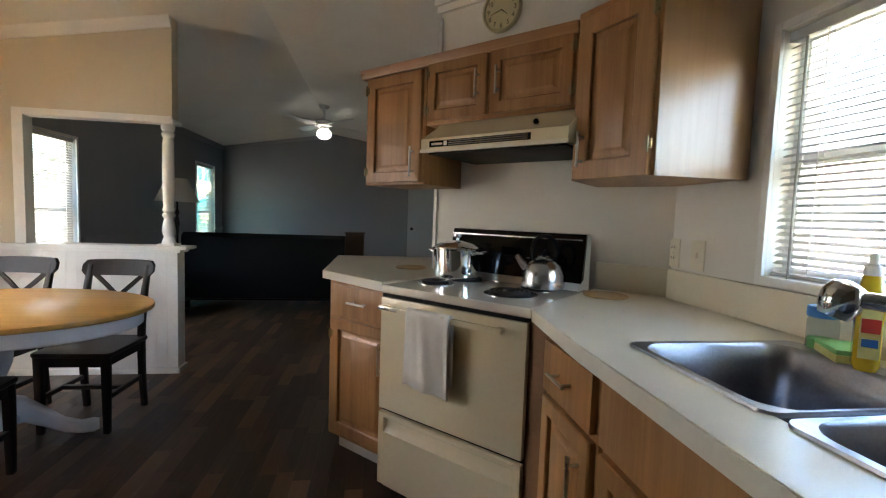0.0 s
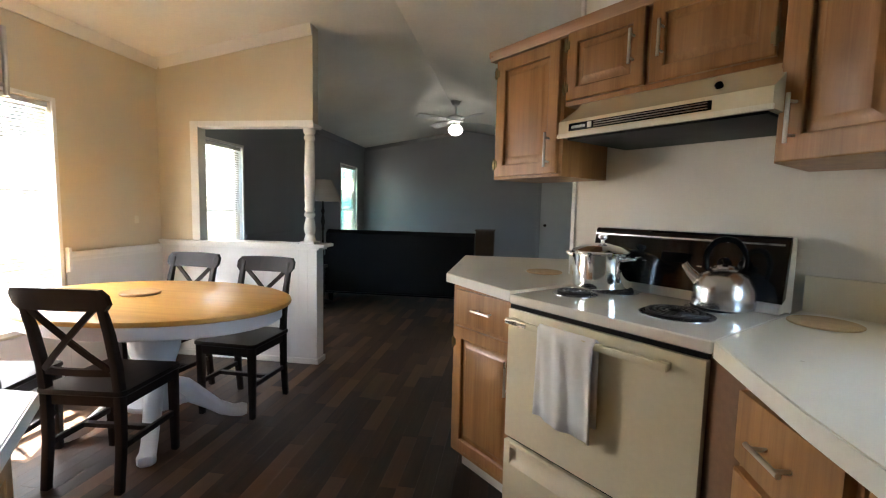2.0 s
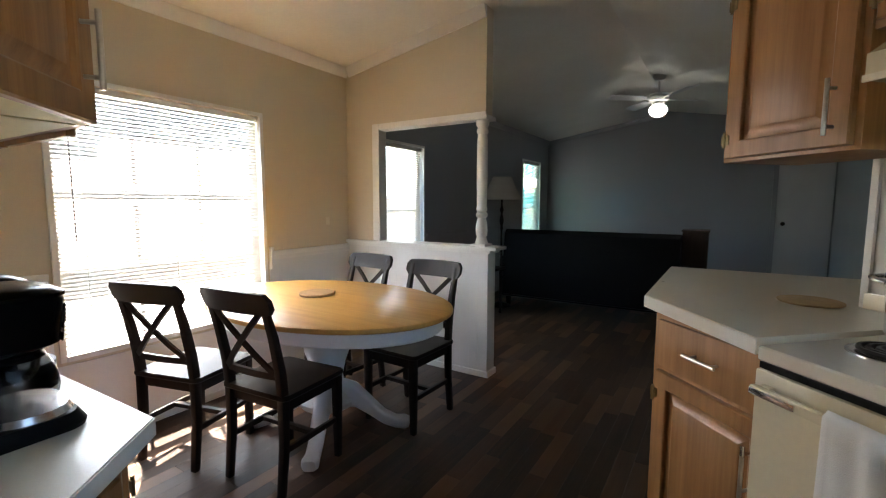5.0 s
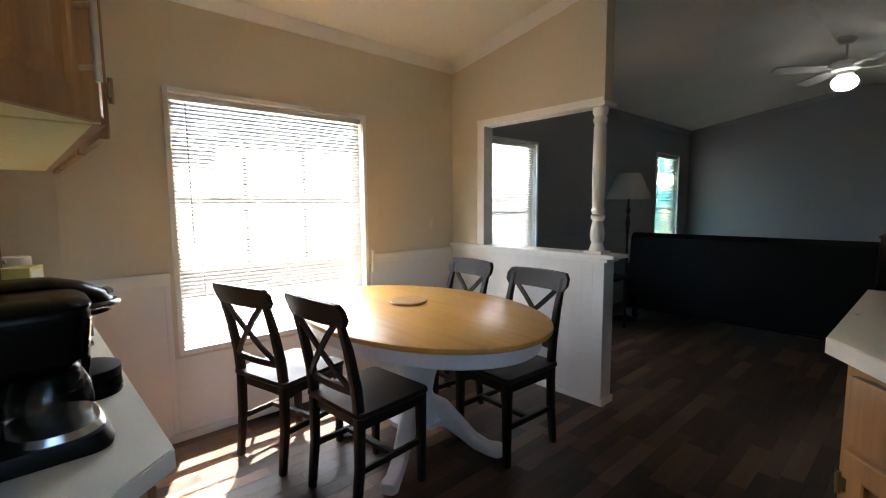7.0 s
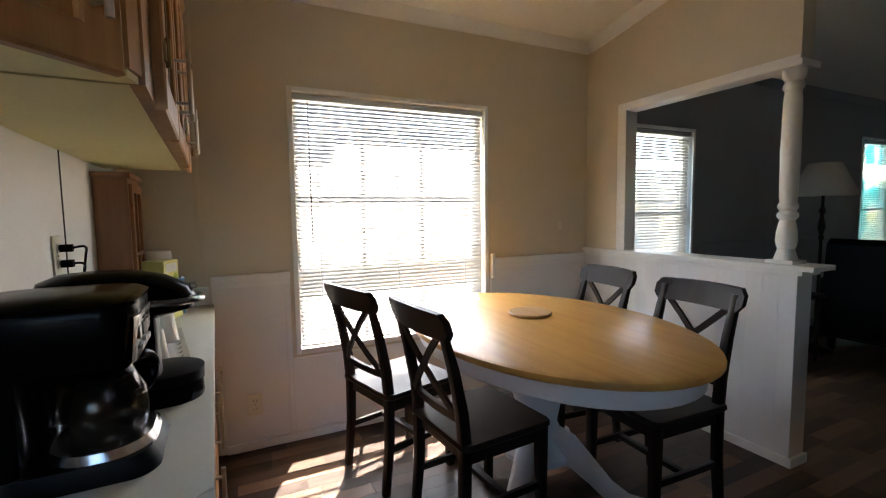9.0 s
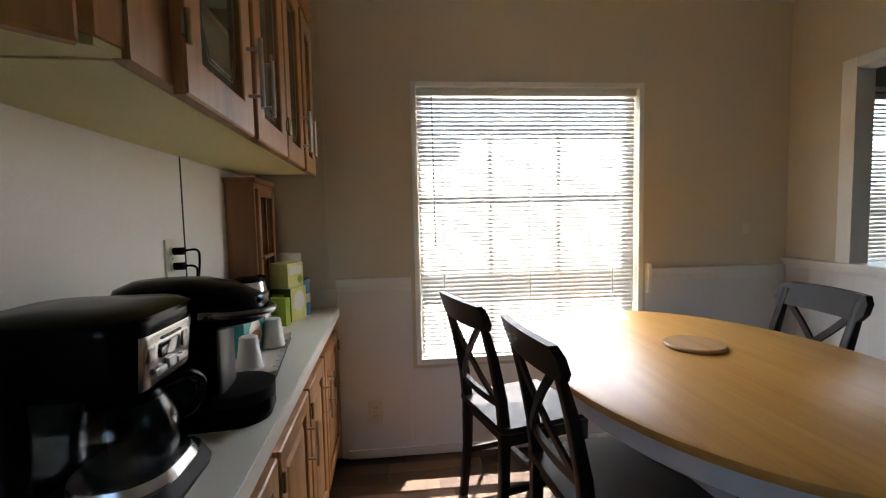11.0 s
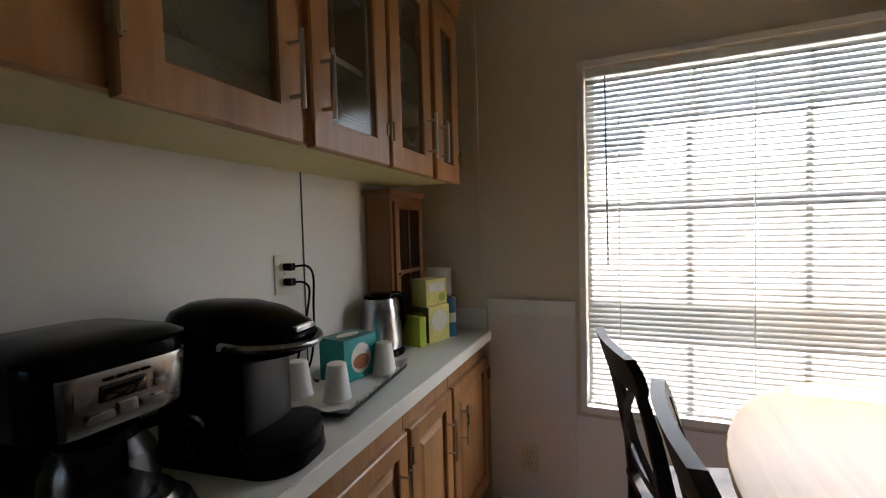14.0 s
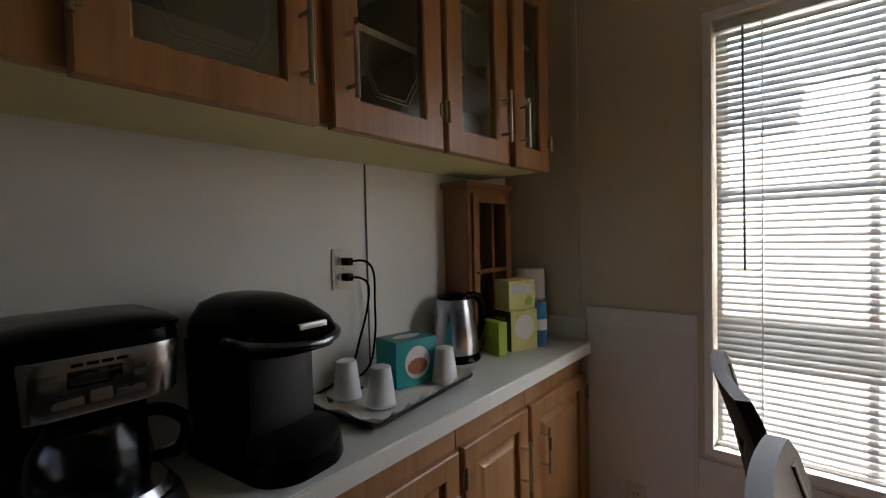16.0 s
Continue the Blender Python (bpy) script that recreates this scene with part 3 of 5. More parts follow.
make_window("window_4", mw, 1.12, 1.10, 1.86, "white framed kitchen window over the sink", 1, 1.47)
make_blind(mw, 1.12, 1.10, 1.86, 0.022, 32, 0.07, "white horizontal blind over the sink window", 0.72)

# ---- outdoors ----
# Porch roof, stepped edge and deep east eave are unseen, added to shade windows.
solid("eave_and_shade_roof", Shape().box(-2.825, -2.66, -1.9, 9.3, 2.30, 2.42, 0.01).box(-2.913, -2.825, -1.9, 2.22, 2.30, 2.36, 0.006).box(-4.4, -2.93, 3.95, 9.3, 2.33, 2.41, 0.01).box(1.62, 2.5, -1.9, 9.3, 2.24, 2.36, 0.01), M_SIDING, "white metal roof overhang with unseen roof pieces added for shade", "roof", "structure")
s = Shape()
s.box(-600, 600, -600, 600, -0.75, -0.60)
solid("ground", s, M_EARTH, "pale dry sunlit ground outside", "ground", "structure", smooth=0)


def make_house(m, w, d, h, label):
    """A low neighbouring house; local x along its front, y towards its back."""
    house = thing("house", m, label, "house", "neighbouring houses")
    part("wall", Shape().box(0, w, 0, d, 0, h), M_SIDING, house, smooth=0)
    for i in range(int(h / 0.2)):
        part("siding_board", Shape().rings([[Vector((x, y, 0.02 + i * 0.2 + z)) for y, z in ((0.0, 0.0), (-0.022, 0.0), (-0.006, 0.195), (0.0, 0.195))] for x in (0, w)]), M_SIDING, house, smooth=0)
    part("roof", Shape().rings([[Vector((x, y, z)) for y, z in ((-0.4, h), (d / 2, h + 0.8), (d + 0.4, h), (d + 0.4, h + 0.1), (d / 2, h + 0.92), (-0.4, h + 0.1))] for x in (-0.3, w + 0.3)]), M_ROOF, house, smooth=0)
    for x in ((w * 0.22, w * 0.68) if w > 12 else ()):
        win = part("window", Shape().box(x, x + 1.1, -0.05, -0.023, 1.0, 2.1, 0.01), M_VINYL, house)
        part("pane", Shape().box(x + 0.07, x + 1.03, -0.056, -0.05, 1.07, 2.03), M_BLACKGLASS, win, smooth=0)
    return house


make_house(pose(-10.0, 14.0, -0.6, 0, 0, -90) @ pose(0, 0, 0, 0, 0, 180) @ pose(-11.4, 0, 0), 11.4, 5.0, 2.0, "white sided neighbouring house in bright sun")
make_house(pose(9.5, 10.0, -0.6, 0, 0, -90), 14.0, 5.0, 2.7, "white sided house across the yard")


def make_tree(m, height, spread, seed, label):
    rnd = random.Random(seed)
    tree = thing("tree", m, label, "tree", "yard trees")
    s = Shape()
    s.tube([(0, 0, 0), (0.05, 0.02, height * 0.25), (-0.04, 0.05, height * 0.5), (0.02, 0.0, height * 0.8)], [0.16, 0.12, 0.08, 0.03], 10)
    tips = []
    for k in range(11):
        a, z0 = rnd.uniform(0, 6.28), height * rnd.uniform(0.3, 0.7)
        r = spread * rnd.uniform(0.5, 1.0)
        tip = Vector((r * math.cos(a), r * math.sin(a), z0 + height * rnd.uniform(0.12, 0.3)))
        s.tube([(0, 0, z0), tuple(tip * 0.5 + Vector((0, 0, z0 * 0.5 + 0.1))), tuple(tip)], [0.06, 0.04, 0.012], 6, 3)
        tips += [tip, tip * 0.6 + Vector((0, 0, z0 * 0.4))]
    part("trunk", s, M_BARK, tree)
    bm = bmesh.new()
    for tip in tips:
        for k in range(110):
            c = tip + Vector((rnd.gauss(0, 0.32), rnd.gauss(0, 0.32), rnd.gauss(0, 0.24))) * spread * 0.55
            q = Euler((rnd.uniform(0, 6.28), rnd.uniform(0, 6.28), rnd.uniform(0, 6.28))).to_matrix()
            sz = rnd.uniform(0.06, 0.12)
            bm.faces.new([bm.verts.new(c + q @ Vector(v) * sz) for v in ((-0.5, 0, 0), (0, 0.28, 0.05), (0.6, 0, 0), (0, -0.28, 0.05))])
    me = bpy.data.meshes.new("crown")
    bm.to_mesh(me)
    bm.free()
    me.materials.append(M_LEAF)
    ob = new("crown", me)
    ob.parent = tree
    return tree


make_tree(pose(-7.5, 14.5, -0.6), 4.2, 1.6, 8, "leafy green yard tree behind the living room")

# ---- cabinet fronts ----
def pull(parent, x, z, length=0.145, upright=True, y=-0.02, r=0.0055):
    s = Shape()
    h = length / 2
    if upright:
        s.rod((x, y - 0.03, z - h), (x, y - 0.03, z + h), r)
        for d in (-0.68 * h, 0.68 * h):
            s.rod((x, y + 0.002, z + d), (x, y - 0.03, z + d), r * 0.8)
    else:
        s.rod((x - h, y - 0.03, z), (x + h, y - 0.03, z), r)
        for d in (-0.68 * h, 0.68 * h):
            s.rod((x + d, y + 0.002, z), (x + d, y - 0.03, z), r * 0.8)
    return part("handle", s, M_NICKEL, parent, "brushed nickel bar handle")


def hinge(parent, x, z):
    s = Shape()
    s.box(x - 0.014, x + 0.014, -0.024, -0.019, z - 0.016, z + 0.016, 0.002)
    s.rod((x, -0.026, z - 0.026), (x, -0.026, z + 0.026), 0.005, seg=8)
    return part("hinge", s, M_BRASS, parent, "small worn brass hinge")


def front(parent, name, m, w, h, style="panel", stile=0.055, material=None):
    """A cabinet front; local x across, z up, its face at y = -0.02."""
    s = Shape()
    if style == "slab":
        s.box(0, w, -0.02, 0, 0, h, 0.006)
    else:
        loops = [(0, 0), (0, -0.016), (0.004, -0.02), (stile - 0.004, -0.02), (stile, -0.017)]
        if style == "panel":
            b = min(0.032, (h - 2 * stile) * 0.25)
            loops += [(stile, -0.006), (stile + 0.010, -0.005), (stile + b, -0.0165), (stile + b + 0.003, -0.018)]
        else:
            loops += [(stile, -0.0005), (0, 0)]
        s.rings([[Vector((x, y, z)) for x, z in ((d, d), (w - d, d), (w - d, h - d), (d, h - d))] for d, y in loops], cap=style == "panel")
    ob = part(name, s, material or M_OAK, parent, m=m)
    if style == "glass":
        part("pane", Shape().box(stile - 0.006, w - stile + 0.006, -0.011, -0.008, stile - 0.006, h - stile + 0.006), M_CABGLASS, ob, "etched clear glass", smooth=0)
        e = Shape()
        for d in (0.020, 0.028):
            a0, a1, c0, c1 = stile + d, w - stile - d, stile + d, h - stile - d
            for seg in (((a0, c0 + 0.05), (a0, c1 - 0.05)), ((a1, c0 + 0.05), (a1, c1 - 0.05)), ((a0 + 0.03, c0), (a1 - 0.03, c0)), ((a0 + 0.03, c1), (a1 - 0.03, c1)),
                        ((a0, c0 + 0.05), (a0 + 0.03, c0)), ((a1, c0 + 0.05), (a1 - 0.03, c0)), ((a0, c1 - 0.05), (a0 + 0.03, c1)), ((a1, c1 - 0.05), (a1 - 0.03, c1))):
                e.rod((seg[0][0], -0.0115, seg[0][1]), (seg[1][0], -0.0115, seg[1][1]), 0.0009, seg=4)
        part("etching", e, M_ETCH, ob, "fine etched border lines")
    return ob


# ---- kitchen corner ----
ZK = 0.95
# upper cabinets over the stove
cab = thing("wall_cabinet", on_diag(-1.85, 2.17, 1.414), "oak wall cabinet with one raised panel door", "cabinet", "wall cabinets over the stove")
part("body", Shape().box(0, 0.415, 0, 0.325, 0, 0.60, 0.003), M_OAK, cab)
# Shade on this end of the oak cabinet is put into its colour.
part("side_panel", Shape().box(-0.005, -0.001, 0.004, 0.325, 0.0, 0.60), M_DARKCAB, cab, "cabinet side with its shade painted dark brown", smooth=0)
d = front(cab, "door", pose(0.022, 0, 0.012), 0.375, 0.55)
pull(d, 0.335, 0.10)
hinge(d, 0.0, 0.06), hinge(d, 0.0, 0.49)
# The end door carries the same painted shade.
sd = part("end_door", Shape().box(-0.024, -0.006, 0.03, 0.31, 0.01, 0.57, 0.004), M_DARKCAB, cab, "end door facing the living room, its shade painted dark brown")
part("handle", Shape().rod((-0.055, 0.06, 0.045), (-0.055, 0.06, 0.165), 0.0055).rod((-0.055, 0.06, 0.065), (-0.022, 0.06, 0.065), 0.0045).rod((-0.055, 0.06, 0.145), (-0.022, 0.06, 0.145), 0.0045), M_NICKEL, sd, "brushed nickel bar handle")
cab = thing("wall_cabinet", on_diag(-1.43, 2.17, 1.70), "short oak wall cabinet with two doors above the hood", "cabinet", "wall cabinets over the stove")
part("body", Shape().box(0, 0.755, 0, 0.325, 0, 0.314, 0.003), M_OAK, cab)
for x, w, hx, gx in ((0.012, 0.335, 0.295, 0.0), (0.367, 0.375, 0.045, 0.375)):
    d = front(cab, "door", pose(x, 0, 0.018), w, 0.272, stile=0.05)
    pull(d, hx, 0.135, 0.12)
    hinge(d, gx, 0.05), hinge(d, gx, 0.22)
# angled corner cabinet next to the sink window
cab = thing("corner_wall_cabinet", pose(1.043, 1.985, 1.414, 0, 0, -68), "tall oak corner wall cabinet beside the sink window", "cabinet")
inv = pose(1.043, 1.985, 1.414, 0, 0, -68).inverted()


def local_poly(pts):
    return [tuple((inv @ Vector((x, y, 1.414)))[:2]) for x, y in pts]


part("body", Shape().prism(list(reversed(local_poly([(1.043, 1.985), (1.283, 2.238), (1.512, 2.01), (1.512, 1.655), (1.174, 1.655)]))), 0, 0.63), M_OAK, cab)
s = Shape()
p = local_poly([(1.176, 1.651), (1.512, 1.651), (1.512, 1.647), (1.172, 1.647)])
s.prism(list(reversed(p)), -0.002, 0.63)
part("side_panel", s, M_OAKSIDE, cab, "smooth glossy oak veneer side", smooth=0)
d = front(cab, "door", pose(0.016, 0, 0.0), 0.325, 0.60, stile=0.07)
pull(d, 0.05, 0.11, 0.13)
hinge(d, 0.325, 0.10), hinge(d, 0.325, 0.53)
s = Shape()
s.rings([[Vector((u, 2.17 - a, z)) for a, z in ((0.0, 1.985), (0.018, 1.985), (0.03, 2.012), (0.03, 2.028), (-0.02, 2.028), (-0.02, 1.985))] for u in (-1.88, -0.672)])
s.box(-1.88, -1.86, 2.14, 2.49, 2.0, 2.028, 0.003)
solid("cabinet_crown", s, M_OAKH, "oak crown strip along the wall cabinets", "trim", "structure", m=pose(0, 0, 0, 0, 0, -45))

# range hood
hood = thing("range_hood", on_diag(-1.345, 2.03, 1.548), "almond range hood with a dark vent grille", "range hood")
prof = [(0.0, 0.0), (0.0, 0.058), (0.012, 0.064), (0.10, 0.118), (0.14, 0.150), (0.455, 0.150), (0.455, 0.0)]
part("shell", Shape().rings([[Vector((x, y, z)) for y, z in prof] for x in (0, 0.70)]).bevel(0.004), M_STOVE, hood)
part("lip", Shape().box(-0.003, 0.703, -0.006, 0.004, -0.004, 0.012, 0.003), M_LAM, hood, "pale front lip")
part("grille", Shape().box(0.05, 0.55, -0.004, 0.002, 0.018, 0.046, 0.002), M_BLACK, hood, "dark vent grille")
for i in range(3):
    part("slat", Shape().box(0.16, 0.54, -0.007, -0.003, 0.022 + i * 0.008, 0.025 + i * 0.008), M_STEEL, hood, smooth=0)
part("nameplate", Shape().box(0.065, 0.125, -0.006, -0.003, 0.026, 0.036), M_STEEL, hood, "small unreadable metal badge", smooth=0)
part("switch", Shape().box(0.135, 0.15, -0.009, -0.003, 0.022, 0.042, 0.002), M_LABELW, hood, "white rocker switch")
part("knob", Shape().lathe([(0.011, 0), (0.011, 0.012), (0.007, 0.016)], 14, pose(0.545, 0.055, 0.093, 60)), M_BLACK, hood, "small black knob")
part("filter", Shape().box(0.02, 0.68, 0.03, 0.44, -0.008, 0.002, 0.003), M_BLACKM, hood, "dark grease filter underneath")

# stove
stove = thing("stove", on_diag(-1.372, 1.83), "almond electric stove with coil burners and a black back panel", "stove")
part("body", Shape().box(0.005, 0.70, 0.02, 0.63, 0.03, 0.918, 0.004), M_STOVE, stove)
part("kick_plate", Shape().box(0.03, 0.675, 0.05, 0.07, 0.0, 0.05), M_BLACKM, stove, smooth=0)
part("cooktop", Shape().box(-0.003, 0.708, -0.004, 0.575, 0.915, ZK, 0.010, segments=3), M_COOKTOP, stove, "white enamel cooktop")
oven = part("oven_door", Shape().box(0.004, 0.701, -0.012, 0.018, 0.405, 0.899, 0.007), M_STOVE, stove)
s = Shape()
s.box(0.025, 0.62, -0.052, -0.034, 0.850, 0.872, 0.006)
s.box(0.03, 0.055, -0.036, -0.010, 0.852, 0.870, 0.003).box(0.59, 0.615, -0.036, -0.010, 0.852, 0.870, 0.003)
part("handle", s, M_STOVE, oven, "almond oven door handle with worn chrome edge")
# A thin black strip paints in the shade below the cooktop's lip.
part("strip", Shape().box(0.006, 0.70, -0.0035, 0.0195, 0.9, 0.9145), M_BLACKM, stove, "black strip painted as the shaded gap under the cooktop", smooth=0)
part("edge_strip", Shape().box(0.028, 0.13, -0.055, -0.050, 0.854, 0.868, 0.001), M_CHROME, oven, "bright chrome handle end")
# Black strip put in as the shade of the slot above the drawer.
part("gap_shade_strip", Shape().box(0.006, 0.699, 0.008, 0.0195, 0.389, 0.404), M_BLACKM, stove, "black strip painted as the shaded gap over the drawer", smooth=0)
prof = [(0.018, 0.06), (-0.010, 0.06), (-0.012, 0.07), (-0.012, 0.300), (-0.006, 0.306), (0.006, 0.322), (0.008, 0.352), (-0.006, 0.362), (-0.012, 0.366), (-0.012, 0.382), (-0.006, 0.388), (0.018, 0.388)]
drawer = part("drawer", Shape().rings([[Vector((x, y, z)) for y, z in prof] for x in (0.035, 0.67)]), M_STOVE, stove)
for x0, x1 in ((0.004, 0.035), (0.67, 0.701)):
    part("drawer_end", Shape().box(x0, x1, -0.012, 0.018, 0.06, 0.388, 0.004), M_STOVE, drawer, "rounded end of the drawer front")
back = Shape().rings([[Vector((x, y, z)) for y, z in ((0.50, ZK - 0.006), (0.52, 1.04), (0.545, 1.195), (0.60, 1.20), (0.628, 1.19), (0.628, ZK - 0.006))] for x in (-0.002, 0.694)]).bevel(0.004)
panel = part("back_panel", back, M_COOKTOP, stove, "white end caps of the back panel")
part("control_panel", Shape().rings([[Vector((x, y, z)) for y, z in ((0.500, 0.985), (0.514, 1.045), (0.538, 1.19), (0.548, 1.198), (0.552, 1.19), (0.53, 1.0))] for x in (-0.010, 0.702)]), M_BLACKGLASS, panel, "glossy black control panel")
part("trim_strip", Shape().box(-0.004, 0.690, 0.527, 0.534, 1.170, 1.176), M_STEEL, panel, smooth=0)
for x in (0.085, 0.15, 0.52, 0.585):
    part("knob", Shape().lathe([(0.022, 0), (0.021, 0.008), (0.014, 0.010), (0.012, 0.026), (0.0, 0.027)], 18, pose(x, 0.522, 1.095, 82)), M_BLACK, panel, "black control knob")
part("display", Shape().box(0.30, 0.40, 0.512, 0.524, 1.085, 1.12, m=None), M_BLACK, panel, smooth=0)
for x0 in (0.22, 0.43, 0.465):
    part("print_mark", Shape().box(x0, x0 + 0.02, 0.5145, 0.517, 1.075, 1.079), M_STEEL, panel, smooth=0)
for x, y, r in ((0.125, 0.22, 0.072), (0.51, 0.22, 0.098), (0.16, 0.42, 0.09), (0.53, 0.42, 0.072)):
    b = part("drip_pan", Shape().lathe([(r + 0.012, 0.0), (r + 0.012, 0.003), (r + 0.004, 0.004), (r - 0.006, 0.0025), (0.02, 0.0015)], 36, pose(x, y, ZK - 0.0005)), M_STEEL, stove, "steel drip pan")
    turns = 3 if r < 0.08 else 4
    pts = [(x + (0.018 + (r - 0.022) * k / (turns * 12)) * math.cos(k * math.pi / 6), y + (0.018 + (r - 0.022) * k / (turns * 12)) * math.sin(k * math.pi / 6), ZK + 0.009) for k in range(turns * 12 + 1)]
    part("coil", Shape().tube(pts, 0.0058, 6, 2), M_COIL, b, "black burner coil")

# towel over the oven handle
random.seed(4)
s = Shape()
rows_t = []
W, N = 0.22, 18
for z, side in [(0.60 + 0.04 * i, 1) for i in range(7)] + [(0.872, 1), (0.881, 0), (0.872, -1)] + [(0.84 - 0.045 * i, -1) for i in range(7)]:
    row = []
    drop = max(0.0, 0.872 - z)
    for i in range(N + 1):
        f = i / N
        fold = 0.010 * math.sin(f * 9.0 + 0.6) * (0.3 + drop * 2.2) + 0.004 * math.sin(f * 23 + z * 9)
        y = -0.043 + (0.014 if side > 0 else -0.015 if side < 0 else 0) + (fold - 0.012 * drop if side < 0 else fold * 0.25)
        row.append(Vector((0.185 + W * f + 0.02 * drop * (f - 0.4), y, z - (0.012 * f if side < 0 else 0.0))))
    rows_t.append(row)
s.rings(rows_t, cap=False, close=False)
ob = solid("dish_towel", s, M_TOWEL, "white cotton dish towel folded over the oven handle", "towel", m=on_diag(-1.372, 1.83), smooth=80)
md = ob.modifiers.new("thickness", "SOLIDIFY")
md.thickness, md.offset = 0.006, 0.0
ob.data.materials[0] = M_TOWEL

# base cabinet left of the stove
cab = thing("base_cabinet", on_diag(-1.86, 1.945), "oak base cabinet with a drawer and a raised panel door", "cabinet", "kitchen base cabinets")
s = Shape()
s.prism([(0.0, 0.0), (0.475, 0.0), (0.475, 0.53), (0.30, 0.55), (0.25, 0.66), (0.72, 1.02), (0.56, 1.12)], 0.085, 0.905)
part("body", s, M_OAK, cab, smooth=0)
part("toe_kick", Shape().prism([(0.03, 0.05), (0.475, 0.05), (0.475, 0.5), (0.35, 0.5)], 0.0, 0.085), M_TRIM, cab, "white toe strip", smooth=0)
d = front(cab, "drawer", pose(0.03, 0, 0.735), 0.42, 0.155, "slab")
pull(d, 0.21, 0.08, 0.12, False)
d = front(cab, "door", pose(0.03, 0, 0.115), 0.42, 0.60)
pull(d, 0.375, 0.46, 0.15)
hinge(d, 0.0, 0.52)
s = Shape()
s.prism([(0.014, 2.744), (0.322, 2.330), (0.774, 2.752), (0.622, 2.904), (0.712, 3.000), (0.80, 3.62), (0.02, 3.62)], ZK - 0.042, ZK)
top = thing("countertop", pose(0, 0, 0), "cream laminate countertop end beside the stove", "countertop")
part("surface", s.bevel(0.004), M_LAM, top)
part("edge_band", Shape().prism([(0.0115, 2.7425), (0.320, 2.3265), (0.3225, 2.3305), (0.014, 2.7465)], ZK - 0.0415, ZK - 0.003), M_EDGE, top, "paler laminate front edge", smooth=0)

# sink run
SX0, SX1, SY0, SY1 = 0.925, 1.405, 0.50, 1.335
s = Shape()
s.prism([(0.795, 1.352), (1.505, 1.352), (1.505, 2.022), (1.300, 2.232), (0.828, 1.760)], ZK - 0.042, ZK)
s.prism([(0.775, -1.2), (1.505, -1.2), (1.505, 0.485), (0.775, 0.485)], ZK - 0.042, ZK)
s.prism([(0.775, 0.485), (0.94, 0.485), (0.94, 1.352), (0.795, 1.352)], ZK - 0.042, ZK)
s.prism([(1.39, 0.485), (1.505, 0.485), (1.505, 1.352), (1.39, 1.352)], ZK - 0.042, ZK)
top = thing("countertop", pose(0, 0, 0), "long cream laminate countertop round the sink", "countertop")
part("surface", s, M_LAM, top, smooth=0)
part("edge_band", Shape().prism([(0.772, -1.2), (0.776, -1.2), (0.776, 0.485), (0.796, 1.352), (0.829, 1.758), (0.825, 1.759), (0.792, 1.352), (0.772, 0.485)], ZK - 0.0415, ZK - 0.002), M_EDGE, top, "paler laminate front edge", smooth=0)
s = Shape()
s.box(1.488, 1.508, -1.2, 1.995, ZK, ZK + 0.122, 0.005)
solid("backsplash", s, M_LAM, "low cream laminate backsplash along the sink wall", "backsplash")
s = Shape()
s.box(-0.655, -0.355, VW - 0.022, VW - 0.002, ZK, ZK + 0.122, 0.005)
solid("backsplash", s, M_LAM, "short cream laminate backsplash in the kitchen corner", "backsplash", m=pose(0, 0, 0, 0, 0, -45))
s = Shape()
s.box(-1.60, -1.395, VW - 0.022, VW - 0.002, ZK, ZK + 0.05, 0.005)
solid("backsplash", s, M_LAM, "low cream laminate backsplash beside the stove", "backsplash", m=pose(0, 0, 0, 0, 0, -45))
part_y = [(1.62, 1.285), (1.265, 0.70), (0.68, 0.10), (0.08, -0.60), (-0.62, -1.18)]
for i, (ya, yb) in enumerate(part_y):
    w = ya - yb
    c = thing("base_cabinet", pose(0.835, ya, 0, 0, 0, -90), "oak base cabinet with drawer and door under the counter" if i != 1 else "oak sink base cabinet with a false drawer front", "cabinet", "kitchen base cabinets")
    if i < 3:
        part("body", Shape().box(0, w, 0, 0.64 if i else 0.42, 0.085, 0.74, 0.002), M_OAK, c)
        part("face_rail", Shape().box(0, w, 0.0, 0.03, 0.742, 0.905, 0.002), M_OAK, c)
    else:
        part("body", Shape().box(0, w, 0, 0.64, 0.085, 0.905, 0.002), M_OAK, c)
    part("toe_kick", Shape().box(0, w, 0.05, 0.06, 0, 0.085), M_DARKCAB, c, smooth=0)
    d = front(c, "drawer", pose(0.012, 0, 0.735), w - 0.024, 0.155, "slab")
    if i != 1:
        pull(d, (w - 0.024) / 2, 0.08, 0.11, False)
    if w < 0.45:
        d = front(c, "door", pose(0.012, 0, 0.115), w - 0.024, 0.60, stile=0.05)
        pull(d, w - 0.07, 0.47)
    else:
        half = (w - 0.03) / 2
        for k in (0, 1):
            d = front(c, "door", pose(0.012 + k * (half + 0.006), 0, 0.115), half, 0.60)
            pull(d, half - 0.04 if k == 0 else 0.04, 0.47)
# Dark filler paints the shade of the narrow gap beside the stove.
solid("gap_shade_filler", Shape().prism([(0.82, 1.80), (0.865, 1.67), (0.90, 1.67), (0.90, 1.86)], 0.0, 0.905), M_DARKCAB, "dark filler painted as the shaded gap between stove and cabinets", "trim", "structure", smooth=0)

